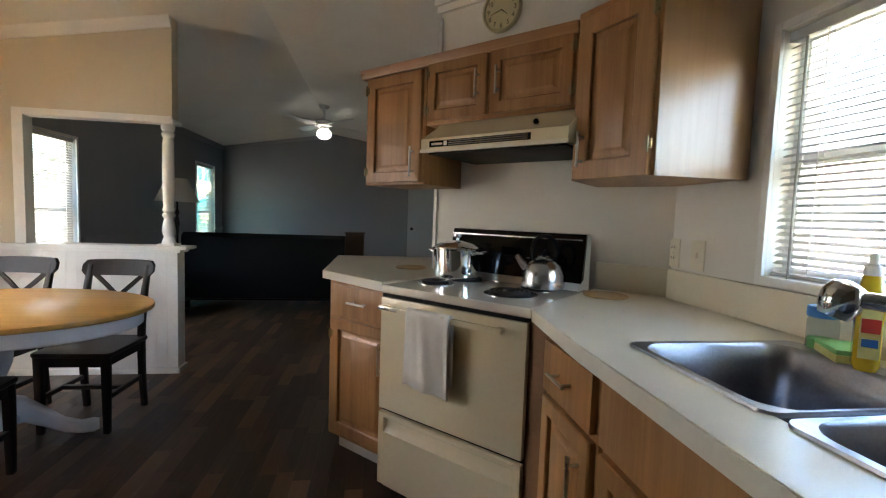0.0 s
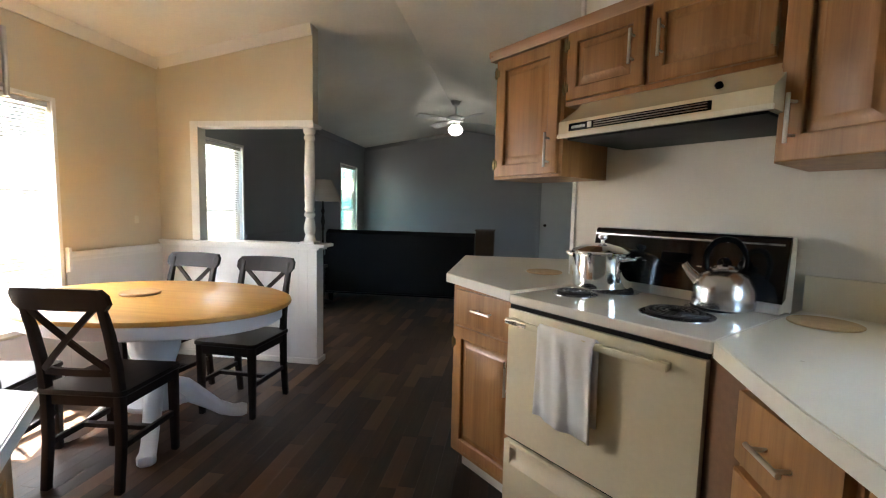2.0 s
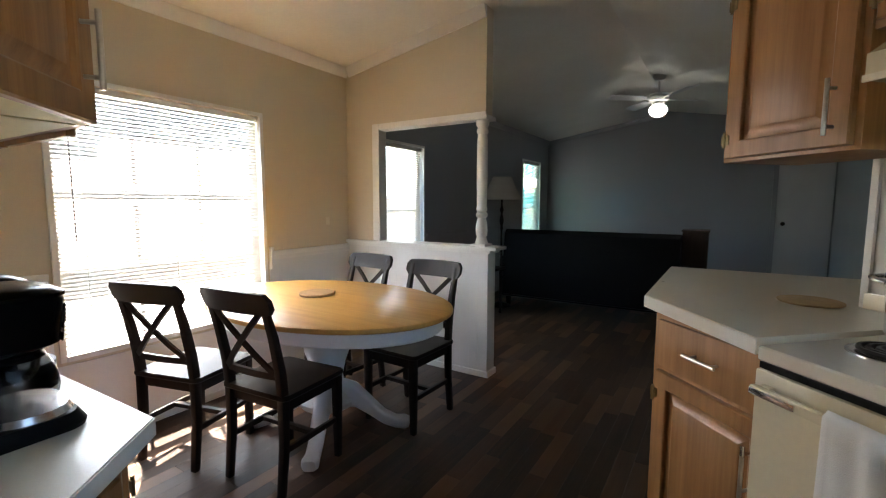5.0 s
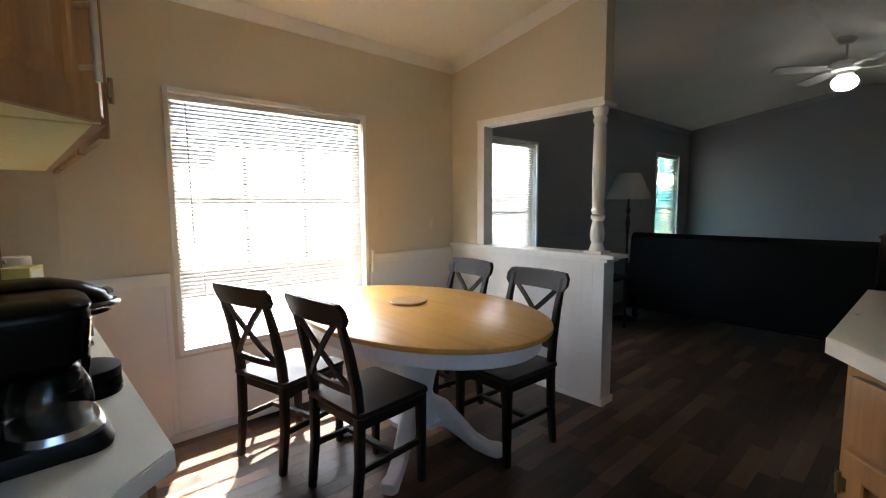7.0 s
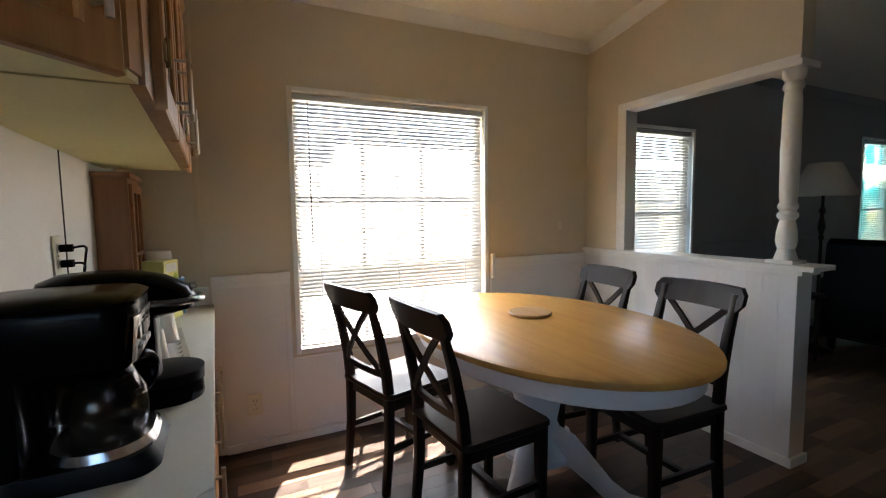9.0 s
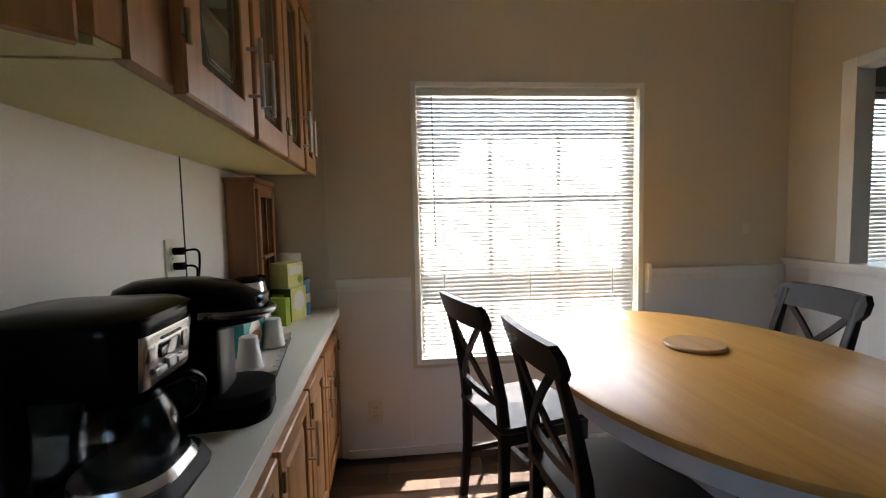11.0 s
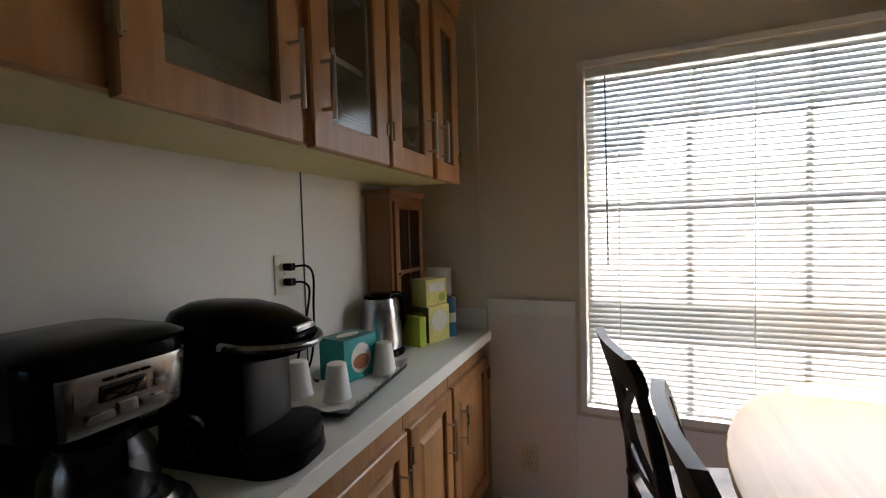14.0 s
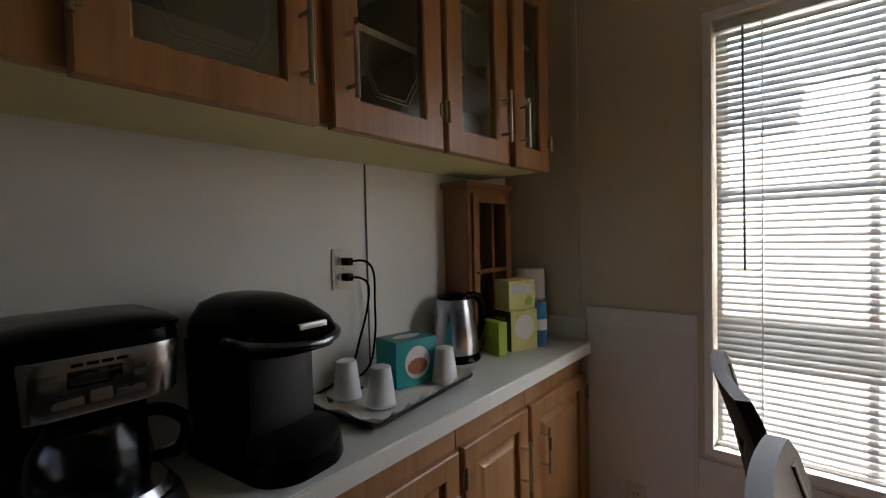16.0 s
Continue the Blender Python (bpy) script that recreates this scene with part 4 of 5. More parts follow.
# sink
sink = thing("sink", pose((SX0 + SX1) / 2, (SY0 + SY1) / 2, ZK), "stainless steel double bowl sink set in the counter", "sink")
sw, sd = SX1 - SX0, SY1 - SY0
for cy in (0.215, -0.215):
    d0 = 0.41 if cy > 0 else 0.42
    outer = rrect(0, cy + (0.002 if cy > 0 else -0.004), sw, 0.415, 0.03)
    inner = rrect(-0.018, cy - 0.002, sw - 0.085, 0.378, 0.06)
    rows_b = [at3(rrect(0, cy + (0.002 if cy > 0 else -0.004), sw + 0.004, 0.419, 0.032), -0.002), at3(outer, 0.006), at3(rrect(-0.018, cy - 0.002, sw - 0.073, 0.390, 0.065), 0.005), at3(inner, -0.004),
              at3(rrect(-0.02, cy - 0.002, sw - 0.11, 0.352, 0.06), -0.15), at3(rrect(-0.02, cy - 0.002, sw - 0.16, 0.30, 0.05), -0.175), at3(rrect(-0.03, cy - 0.006, 0.08, 0.08, 0.039), -0.18)]
    bowl = part("bowl", Shape().rings(rows_b, cap=False), M_SINK, sink)
    part("drain", Shape().lathe([(0.045, -0.179), (0.043, -0.176), (0.03, -0.182), (0.001, -0.183)], 24, pose(-0.03, cy - 0.006, 0)), M_CHROME, bowl, "round chrome drain")
faucet = thing("faucet", pose(1.372, 0.90, ZK + 0.006), "chrome kitchen faucet with a pull-out spray head", "faucet")
part("base", Shape().rings([at3(rrect(0, 0, 0.06, 0.22, 0.028), 0), at3(rrect(0, 0, 0.056, 0.216, 0.026), 0.012), at3(rrect(0, 0, 0.03, 0.05, 0.014), 0.03)]), M_CHROME, faucet)
part("spout", Shape().tube([(0, 0, 0.02), (-0.02, 0.01, 0.10), (-0.06, 0.04, 0.135), (-0.13, 0.105, 0.165), (-0.155, 0.15, 0.165)], [0.024, 0.022, 0.019, 0.017, 0.017], 14), M_CHROME, faucet)
part("spray_head", Shape().lathe([(0.012, -0.03), (0.026, -0.028), (0.036, -0.005), (0.037, 0.02), (0.028, 0.04), (0.01, 0.048)], 20, pose(-0.165, 0.165, 0.155, 12, 14, 0)), M_CHROME, faucet, "rounded chrome spray head")
part("lever", Shape().tube([(0, 0, 0.10), (0.01, -0.05, 0.15), (0.0, -0.11, 0.17)], [0.012, 0.009, 0.007], 10), M_CHROME, faucet)

bottle = thing("dish_soap_bottle", pose(1.345, 1.115, ZK + 0.008), "clear bottle of yellow dish soap with a white cap", "bottle")
part("bottle_body", Shape().rings([at3(rrect(0, 0, w, dd, r), z) for w, dd, r, z in ((0.06, 0.036, 0.016, 0), (0.074, 0.046, 0.02, 0.012), (0.07, 0.044, 0.02, 0.09), (0.075, 0.046, 0.02, 0.14), (0.058, 0.04, 0.018, 0.18), (0.03, 0.03, 0.014, 0.205))]), M_SOAP, bottle)
part("cap", Shape().lathe([(0.016, 0.203), (0.016, 0.222), (0.009, 0.228), (0.008, 0.25), (0.002, 0.252)], 16), M_LABELW, bottle, "white push cap")
lab = part("label", Shape().box(-0.039, -0.0375, -0.017, 0.017, 0.03, 0.135), M_YELLOW, bottle, "printed label with a red mark", m=None, smooth=0)
part("red_mark", Shape().box(-0.041, -0.0392, -0.015, 0.015, 0.085, 0.115), M_REDLABEL, lab, smooth=0)
part("dark_mark", Shape().box(-0.041, -0.0392, -0.013, 0.013, 0.055, 0.072), M_BLUELID, lab, smooth=0)
bottle.matrix_basis = pose(1.345, 1.115, ZK + 0.008, 0, 0, 45)
jar = thing("soap_jar", pose(1.415, 1.27, ZK + 0.001), "small clear jar with a blue lid", "jar")
part("jar_body", Shape().lathe([(0.03, 0), (0.033, 0.006), (0.033, 0.075), (0.027, 0.088)], 22), M_JAR, jar)
part("soap", Shape().lathe([(0.028, 0.004), (0.030, 0.006), (0.030, 0.03)], 20), M_SPONGE, jar, "green liquid soap")
part("lid", Shape().lathe([(0.034, 0.085), (0.035, 0.09), (0.035, 0.108), (0.032, 0.112)], 22), M_BLUELID, jar, "blue screw lid")
holder = thing("sponge", pose(1.375, 1.185, ZK + 0.009, 0, 0, 60), "green and yellow dish sponge by the sink", "sponge")
part("scrubber", Shape().box(-0.06, 0.06, -0.035, 0.035, 0.018, 0.03, 0.004), M_SPONGE, holder, "green scrubbing side")
part("foam", Shape().box(-0.06, 0.06, -0.035, 0.035, 0.0, 0.018, 0.004), M_YELLOW, holder, "yellow foam side")

# pot and kettle on the stove
pot = thing("stock_pot", on_diag(-1.372 + 0.125, 1.83 + 0.385, ZK + 0.015), "stainless steel pot with a lid on the stove", "pot")
part("pot_body", Shape().lathe([(0.085, 0.0), (0.094, 0.006), (0.097, 0.10), (0.097, 0.112), (0.101, 0.116), (0.101, 0.12)], 40), M_CHROME, pot)
lid = part("lid", Shape().lathe([(0.101, 0.12), (0.099, 0.124), (0.07, 0.138), (0.02, 0.148), (0.001, 0.149)], 40), M_CHROME, pot, "domed steel lid")
part("lid_knob", Shape().lathe([(0.008, 0.147), (0.007, 0.158), (0.017, 0.166), (0.016, 0.174), (0.002, 0.177)], 18), M_STEEL, lid)
for sgn in (-1, 1):
    part("handle", Shape().tube([(sgn * 0.095, -0.03, 0.10), (sgn * 0.125, -0.025, 0.107), (sgn * 0.13, 0, 0.108), (sgn * 0.125, 0.025, 0.107), (sgn * 0.095, 0.03, 0.10)], 0.0055, 8), M_STEEL, pot)
pot.scale = (1.18, 1.18, 1.2)
kettle = thing("tea_kettle", on_diag(-1.372 + 0.57, 1.83 + 0.40, ZK + 0.015, 20), "brushed steel whistling tea kettle with a black handle", "kettle")
kettle.scale = (1.0, 1.0, 1.14)
part("kettle_body", Shape().lathe([(0.082, 0), (0.090, 0.004), (0.092, 0.02), (0.088, 0.055), (0.072, 0.09), (0.045, 0.108), (0.03, 0.113)], 40), M_STEEL, kettle)
lid = part("lid", Shape().lathe([(0.034, 0.112), (0.030, 0.118), (0.01, 0.123), (0.001, 0.124)], 24), M_STEEL, kettle)
part("lid_knob", Shape().lathe([(0.006, 0.122), (0.012, 0.134), (0.01, 0.142), (0.001, 0.144)], 14), M_BLACK, lid)
part("spout", Shape().tube([(-0.072, 0, 0.07), (-0.10, 0, 0.095), (-0.118, 0, 0.118)], [0.019, 0.014, 0.011], 12), M_STEEL, kettle)
part("handle", Shape().tube([(-0.05, 0, 0.10), (-0.055, 0, 0.15), (-0.025, 0, 0.19), (0.025, 0, 0.19), (0.055, 0, 0.15), (0.05, 0, 0.10)], 0.0085, 10), M_BLACK, kettle, "black arched handle")
for u, v, dx in ((-1.70, 2.40, 0), (-0.555, 2.30, 0)):
    solid("cork_trivet", Shape().lathe([(0.086, 0), (0.09, 0.003), (0.09, 0.007), (0.086, 0.009), (0.001, 0.009)], 36), M_CORK, "round cork trivet on the counter", "trivet", m=on_diag(u, v, ZK + 0.001))

# clock above the cabinets
clock = thing("wall_clock", on_diag(-1.215, VW, 2.325), "round cream wall clock with dark numerals", "clock")
part("rim", Shape().lathe([(0.112, 0.002), (0.112, 0.022), (0.106, 0.03), (0.098, 0.026), (0.097, 0.014)], 48, pose(0, 0, 0, 90)), M_CLOCKRIM, clock, "pale rounded rim")
face = part("face", Shape().lathe([(0.100, 0.004), (0.100, 0.013), (0.001, 0.013)], 48, pose(0, 0, 0, 90)), M_CLOCK, clock, "cream dial")
for n in range(1, 13):
    a = radians(90 - 30 * n)
    cu = bpy.data.curves.new("numeral", "FONT")
    cu.body, cu.size, cu.align_x, cu.align_y, cu.extrude = str(n), 0.034, "CENTER", "CENTER", 0.0006
    tmp = bpy.data.objects.new("numeral_text", cu)
    scene.collection.objects.link(tmp)
    me = bpy.data.meshes.new_from_object(tmp.evaluated_get(bpy.context.evaluated_depsgraph_get()))
    bpy.data.objects.remove(tmp)
    me.materials.clear()
    me.materials.append(M_INK)
    o = new("numeral", me)
    o.parent = face
    o.matrix_basis = pose(0.078 * math.cos(a), -0.0145, 0.078 * math.sin(a), 90, 0, 0)
for length, ang, w in ((0.045, 130, 0.004), (0.066, 255, 0.003)):
    a = radians(90 - ang)
    part("hand_pointer", Shape().rod((0, -0.017, 0), (length * math.cos(a), -0.017, length * math.sin(a)), w, w * 0.4, 6), M_INK, clock, "thin dark clock pointer")


def outlet(name_label, m, plugs=False, switch=False):
    o = thing("wall_outlet" if not switch else "light_switch", m, name_label, "outlet" if not switch else "switch")
    part("plate", Shape().box(-0.036, 0.036, -0.006, 0, -0.058, 0.058, 0.003), M_OUTLET, o)
    if switch:
        part("toggle", Shape().box(-0.005, 0.005, -0.016, -0.005, -0.010, 0.010, 0.002), M_OUTLET, o)
    else:
        for z in (-0.022, 0.022):
            sck = part("socket", Shape().rings([[Vector((x, y, zz + z)) for x, zz in rrect(0, 0, 0.033, 0.028, 0.012)] for y in (-0.0055, -0.0085)]), M_OUTLET, o)
            for x in (-0.007, 0.007):
                part("slot", Shape().box(x - 0.0013, x + 0.0013, -0.0095, -0.0083, z - 0.004, z + 0.006), M_SLOT, sck, smooth=0)
    part("screw", Shape().lathe([(0.003, 0), (0.002, 0.001)], 8, pose(0, -0.006, 0, 90)), M_STEEL, o)
    return o


outlet("almond duplex outlet on the sink wall", pose(XS, 2.0, 1.14, 0, 0, -90))
outlet("almond light switch on the sink wall", pose(XS, 1.86, 1.14, 0, 0, -90), switch=True)
outlet("almond duplex outlet low on the wainscot", pose(XW + 0.008, 1.615, 0.24, 0, 0, 90))
outlet("small almond switch plate on the dining wall", pose(XW, 3.64, 1.13, 0, 0, 90), switch=True).scale = (0.5, 0.5, 0.5)

# ---- dining table and chairs ----
table = thing("dining_table", pose(-1.625, 2.755, 0, 0, 0, 0), "oval pedestal table with honey wood top and white painted base", "table")
TA, TB = 0.765, 0.535
rows_t = [at3(oval(TA - 0.012, TB - 0.012), 0.712), at3(oval(TA, TB), 0.719), at3(oval(TA + 0.003, TB + 0.003), 0.729), at3(oval(TA, TB), 0.739), at3(oval(TA - 0.014, TB - 0.014), 0.745)]
part("tabletop", Shape().rings(rows_t), M_TABLE, table, "polished honey coloured oval top")
rows_t = [at3(oval(TA - 0.06, TB - 0.06), 0.635), at3(oval(TA - 0.05, TB - 0.05), 0.642), at3(oval(TA - 0.05, TB - 0.05), 0.712)]
part("apron", Shape().rings(rows_t), M_TABLEW, table, "white painted apron")
part("pedestal", Shape().lathe([(0.15, 0.14), (0.155, 0.17), (0.13, 0.20), (0.10, 0.24), (0.085, 0.30), (0.10, 0.38), (0.125, 0.45), (0.13, 0.52), (0.11, 0.57), (0.12, 0.60), (0.17, 0.636)], 36), M_TABLEW, table, "white turned pedestal")
for ang in (30, 125, 216, 305):
    a = radians(ang)
    s = Shape()
    secs = []
    for r, z, w, h in ((0.08, 0.20, 0.045, 0.16), (0.16, 0.19, 0.042, 0.13), (0.24, 0.13, 0.038, 0.10), (0.32, 0.065, 0.036, 0.075), (0.39, 0.036, 0.036, 0.06), (0.44, 0.034, 0.042, 0.062), (0.465, 0.034, 0.03, 0.05)):
        secs.append([Vector((r, y, zz)) for y, zz in rrect(0, z, w * 2, h, min(w, h / 2) * 0.6, 3)])
    s.rings(secs)
    ob = part("foot", s, M_TABLEW, table, "white curved foot", m=pose(0, 0, 0, 0, 0, ang))
solid("round_trivet", Shape().lathe([(0.098, 0), (0.102, 0.004), (0.102, 0.011), (0.098, 0.015), (0.001, 0.015)], 40), M_TRIVET, "round wooden trivet on the dining table", "trivet", m=pose(-1.745, 2.80, 0.7455))


def make_chair(m):
    ch = thing("dining_chair", m, "dark stained wooden dining chair with a crossed back", "chair", "chairs round the dining table")
    s = Shape()
    rows_s = [[Vector((x * k, -0.005 + y * k, z)) for x, y in rrect(0, 0, 0.405, 0.40, 0.03, 4)] for k, z in ((0.975, 0.430), (1.0, 0.437), (1.0, 0.448), (0.98, 0.455))]
    part("seat", s.rings(rows_s), M_CHAIR, ch)
    s = Shape()
    s.box(-0.165, 0.165, 0.155, 0.175, 0.375, 0.431, 0.003).box(-0.165, 0.165, -0.175, -0.155, 0.375, 0.431, 0.003)
    s.box(-0.178, -0.160, -0.16, 0.16, 0.375, 0.431, 0.003).box(0.160, 0.178, -0.16, 0.16, 0.375, 0.431, 0.003)
    part("apron", s, M_CHAIR, ch)
    for x in (-0.168, 0.168):
        rows_l = [[Vector((x + dx, 0.165 + dy, z)) for dx, dy in rrect(0, 0, k, k, 0.004, 2)] for z, k in ((0, 0.030), (0.25, 0.037), (0.431, 0.040))]
        part("leg", Shape().rings(rows_l), M_CHAIR, ch)
        rows_l = [[Vector((x + dx, y + dy, z)) for dx, dy in rrect(0, 0, 0.034, k, 0.005, 2)] for z, y, k in ((0, -0.205, 0.03), (0.22, -0.182, 0.037), (0.43, -0.178, 0.042), (0.56, -0.190, 0.040), (0.72, -0.222, 0.034), (0.86, -0.262, 0.022), (0.89, -0.270, 0.020))]
        part("back_post", Shape().rings(rows_l), M_CHAIR, ch)
        part("stretcher", Shape().box(x - 0.009, x + 0.009, -0.185, 0.16, 0.185, 0.212, 0.003), M_CHAIR, ch)
    part("stretcher", Shape().box(-0.165, 0.165, -0.014, 0.014, 0.188, 0.210, 0.003), M_CHAIR, ch)

    def curved(name, z0, z1, y0, y1, w, bow, thick):
        rows_c = []
        steps = 20 if name == "top_rail" else 10
        for i in range(steps + 1):
            f = i / steps * 2 - 1
            y = -bow * (1 - f * f)
            crown, cut = 0.0, 0.0
            if name == "top_rail":
                crown = 0.006 * (1 - f * f)
                cut = 0.026 * (1 - math.sqrt(max(0.0, 1 - max(0.0, (abs(f) - 0.88) / 0.12) ** 2)))
            k0, k1 = cut / (z1 - z0), 1 - cut / (z1 - z0)
            lo, hi = y0 + (y1 - y0) * k0 + y, y0 + (y1 - y0) * k1 + y
            rows_c.append([Vector((f * w, lo + thick / 2, z0 + cut)), Vector((f * w, hi + thick / 2, z1 + crown - cut)), Vector((f * w, hi - thick / 2, z1 + crown - cut)), Vector((f * w, lo - thick / 2, z0 + cut))])
        part(name, Shape().rings(rows_c).bevel(0.004), M_CHAIR, ch)

    curved("top_rail", 0.822, 0.914, -0.246, -0.276, 0.206, 0.022, 0.026)
    curved("lower_rail", 0.520, 0.552, -0.186, -0.190, 0.155, 0.012, 0.018)
    for sgn in (-1, 1):
        s = Shape()
        a, b = Vector((-0.148 * sgn, -0.200 - 0.002 * sgn, 0.545)), Vector((0.148 * sgn, -0.262 - 0.002 * sgn, 0.835))
        mid = (a + b) / 2 + Vector((0, -0.012, 0))
        n = (b - a).normalized()
        side = Vector((-n.z, 0, n.x)) * 0.0125
        th = Vector((0, 0.006, 0))
        s.rings([[p - side - th, p + side - th, p + side + th, p - side + th] for p in (a, (a + mid) / 2 + Vector((0, -0.004, 0)), mid, (mid + b) / 2 + Vector((0, -0.004, 0)), b)])
        part("cross_slat", s.bevel(0.002), M_CHAIR, ch)
    return ch


chair = make_chair(pose(-1.51, 2.385, 0, 0, 0, 5))
chair.scale = (1.0, 1.0, 0.995)
copy_thing(chair, pose(-2.05, 2.255, 0, 0, 0, 15))
copy_thing(chair, pose(-1.315, 3.105, 0, 0, 0, 178))
copy_thing(chair, pose(-1.905, 3.165, 0, 0, 0, 176))

# ---- living room ----
sofa = thing("sofa", pose(-1.08, 6.55, 0, 0, 0, 180), "black leather sofa with its back to the dining room", "sofa")
part("base", Shape().box(-0.98, 0.98, -0.42, 0.40, 0.12, 0.42, 0.03, segments=3), M_SOFA, sofa)
part("backrest", Shape().rings([[Vector((x, y, z)) for y, z in ((0.40, 0.14), (0.46, 0.16), (0.47, 0.6), (0.44, 0.92), (0.38, 0.965), (0.28, 0.95), (0.22, 0.8), (0.20, 0.40), (0.22, 0.14))] for x in (-0.97, -0.94, 0.94, 0.97)]).bevel(0.012), M_SOFA, sofa)
for x in (-1.05, 0.97 - 0.13):
    part("arm", Shape().box(x, x + 0.21, -0.44, 0.42, 0.12, 0.62, 0.05, segments=3), M_SOFA, sofa)
for i in range(3):
    part("seat_cushion", Shape().box(-0.83 + i * 0.555, -0.83 + i * 0.555 + 0.55, -0.42, 0.24, 0.42, 0.54, 0.04, segments=3), M_SOFA, sofa)
for x in (-0.92, 0.92):
    for y in (-0.36, 0.40):
        part("leg", Shape().rod((x, y, 0), (x, y, 0.125), 0.025, 0.035, 12), M_BLACKM, sofa)
shelf = thing("bookcase", pose(0.0, 6.42, 0), "low dark brown wooden bookcase beside the sofa", "bookcase")
part("carcass", Shape().box(-0.12, 0.12, 0.0, 0.02, 0, 0.98).box(-0.12, -0.10, 0.02, 0.32, 0, 0.98).box(0.10, 0.12, 0.02, 0.32, 0, 0.98).box(-0.10, 0.10, 0.02, 0.32, 0.03, 0.05), M_BROWN, shelf, smooth=0)
part("top", Shape().box(-0.13, 0.13, -0.01, 0.33, 0.98, 1.0, 0.003), M_BROWN, shelf)
for z in (0.35, 0.66):
    part("shelf", Shape().box(-0.10, 0.10, 0.02, 0.31, z, z + 0.018), M_BROWN, shelf, smooth=0)
lamp = thing("floor_lamp", pose(-2.08, 6.08, 0), "dark bronze floor lamp with a cream fabric shade", "lamp")
part("base", Shape().lathe([(0.13, 0), (0.13, 0.015), (0.10, 0.03), (0.03, 0.045), (0.015, 0.06)], 28), M_IRON, lamp)
part("stem", Shape().lathe([(0.012, 0.05), (0.012, 0.95), (0.022, 0.97), (0.014, 1.0), (0.028, 1.06), (0.020, 1.12), (0.012, 1.16), (0.026, 1.20), (0.012, 1.24), (0.010, 1.34)], 18), M_IRON, lamp)
part("shade", Shape().lathe([(0.235, 1.325), (0.236, 1.33), (0.115, 1.60), (0.113, 1.60), (0.232, 1.328)], 36, cap=False), M_SHADE, lamp, "cream tapered shade")
side = thing("side_table", pose(-2.12, 5.55, 0), "small dark side table behind the half wall", "table")
part("top", Shape().box(-0.24, 0.24, -0.22, 0.22, 0.52, 0.55, 0.006), M_CHAIR, side)
for x in (-0.2, 0.2):
    for y in (-0.18, 0.18):
        part("leg", Shape().rod((x, y, 0), (x, y, 0.52), 0.014, 0.02, 10), M_CHAIR, side)

fan = thing("ceiling_fan", pose(-0.455, 6.70, ceil_z(-0.455)), "white ceiling fan with four blades and a lit globe", "ceiling fan")
fan.scale = (1.0, 1.0, 0.88)
part("canopy", Shape().lathe([(0.07, 0.012), (0.07, -0.02), (0.045, -0.06), (0.02, -0.07)], 28), M_FAN, fan)
part("downrod", Shape().rod((0, 0, -0.06), (0, 0, -0.24), 0.011), M_FAN, fan)
part("motor", Shape().lathe([(0.03, -0.22), (0.10, -0.235), (0.115, -0.27), (0.10, -0.315), (0.06, -0.332)], 32), M_FAN, fan)
light = part("light_kit", Shape().lathe([(0.05, -0.33), (0.062, -0.345), (0.062, -0.365), (0.05, -0.37)], 24), M_FAN, fan)
part("globe", Shape().lathe([(0.045, -0.365), (0.085, -0.395), (0.098, -0.435), (0.085, -0.48), (0.05, -0.51), (0.01, -0.52)], 32), M_BULB, light, "lit white glass globe")
for a in (0, 1):
    part("pull_chain", Shape().rod((0.07 - 0.14 * a, 0.02, -0.36), (0.07 - 0.14 * a, 0.02, -0.54), 0.0018, seg=6), M_BRASS, fan)
for k in range(4):
    bl = part("blade", Shape().rings([[Vector((x, y, z)) for y, z in ((-w, -0.003 - 0.012), (w, -0.003 + 0.012), (w, 0.003 + 0.012), (-w, 0.003 - 0.012))] for x, w in ((0.17, 0.05), (0.24, 0.062), (0.50, 0.070), (0.57, 0.062), (0.59, 0.04))]), M_FAN, fan, m=pose(0, 0, -0.295, 0, 0, 40 + 90 * k))
    part("blade_iron", Shape().box(0.09, 0.22, -0.016, 0.016, -0.006, -0.001, 0.002), M_FAN, bl)

# ---- coffee counter ----
CM = pose(XW, 1.07, 0, 0, 0, 1.4)


def on_coffee(x, y, z=0.0, turn=0.0):
    """Pose along the coffee counter's wall: x from the window wall, y out from the wall."""
    return CM @ pose(x, y, z, 0, 0, turn)


UM = pose(XW, 1.075, 0, 0, 0, 1.2)


def on_wall(x, y, z=0.0, turn=0.0):
    """Pose along the wallboard over the coffee counter."""
    return UM @ pose(x, y, z, 0, 0, turn)


ZC = 0.79
units = [(0.02, 0.462), (0.466, 0.808), (0.812, 1.21), (1.22, 1.62)]
for x0, x1 in units:
    w = x1 - x0
    c = thing("base_cabinet", on_coffee(x1, 0.345, 0, 180), "oak base cabinet with raised panel door under the coffee counter", "cabinet", "coffee counter base cabinets")
    part("body", Shape().box(0, w, 0, 0.335, 0.08, ZC - 0.045, 0.002), M_OAK, c)
    part("toe_kick", Shape().box(0, w, 0.05, 0.06, 0, 0.08), M_DARKCAB, c, smooth=0)
    d = front(c, "door", pose(0.008, 0, 0.10), w - 0.016, 0.575)
    pull(d, w - 0.06 if x0 > 0.4 else 0.06, 0.42)
    hinge(d, 0.0 if x0 > 0.4 else w - 0.016, 0.5)
c = thing("end_base_cabinet", on_coffee(0, 0, 0), "angled oak end cabinet under the coffee counter", "cabinet")
part("body", Shape().prism([(1.625, 0.01), (1.93, 0.01), (1.68, 0.32), (1.625, 0.345)], 0.0, ZC - 0.045), M_OAK, c, smooth=0)
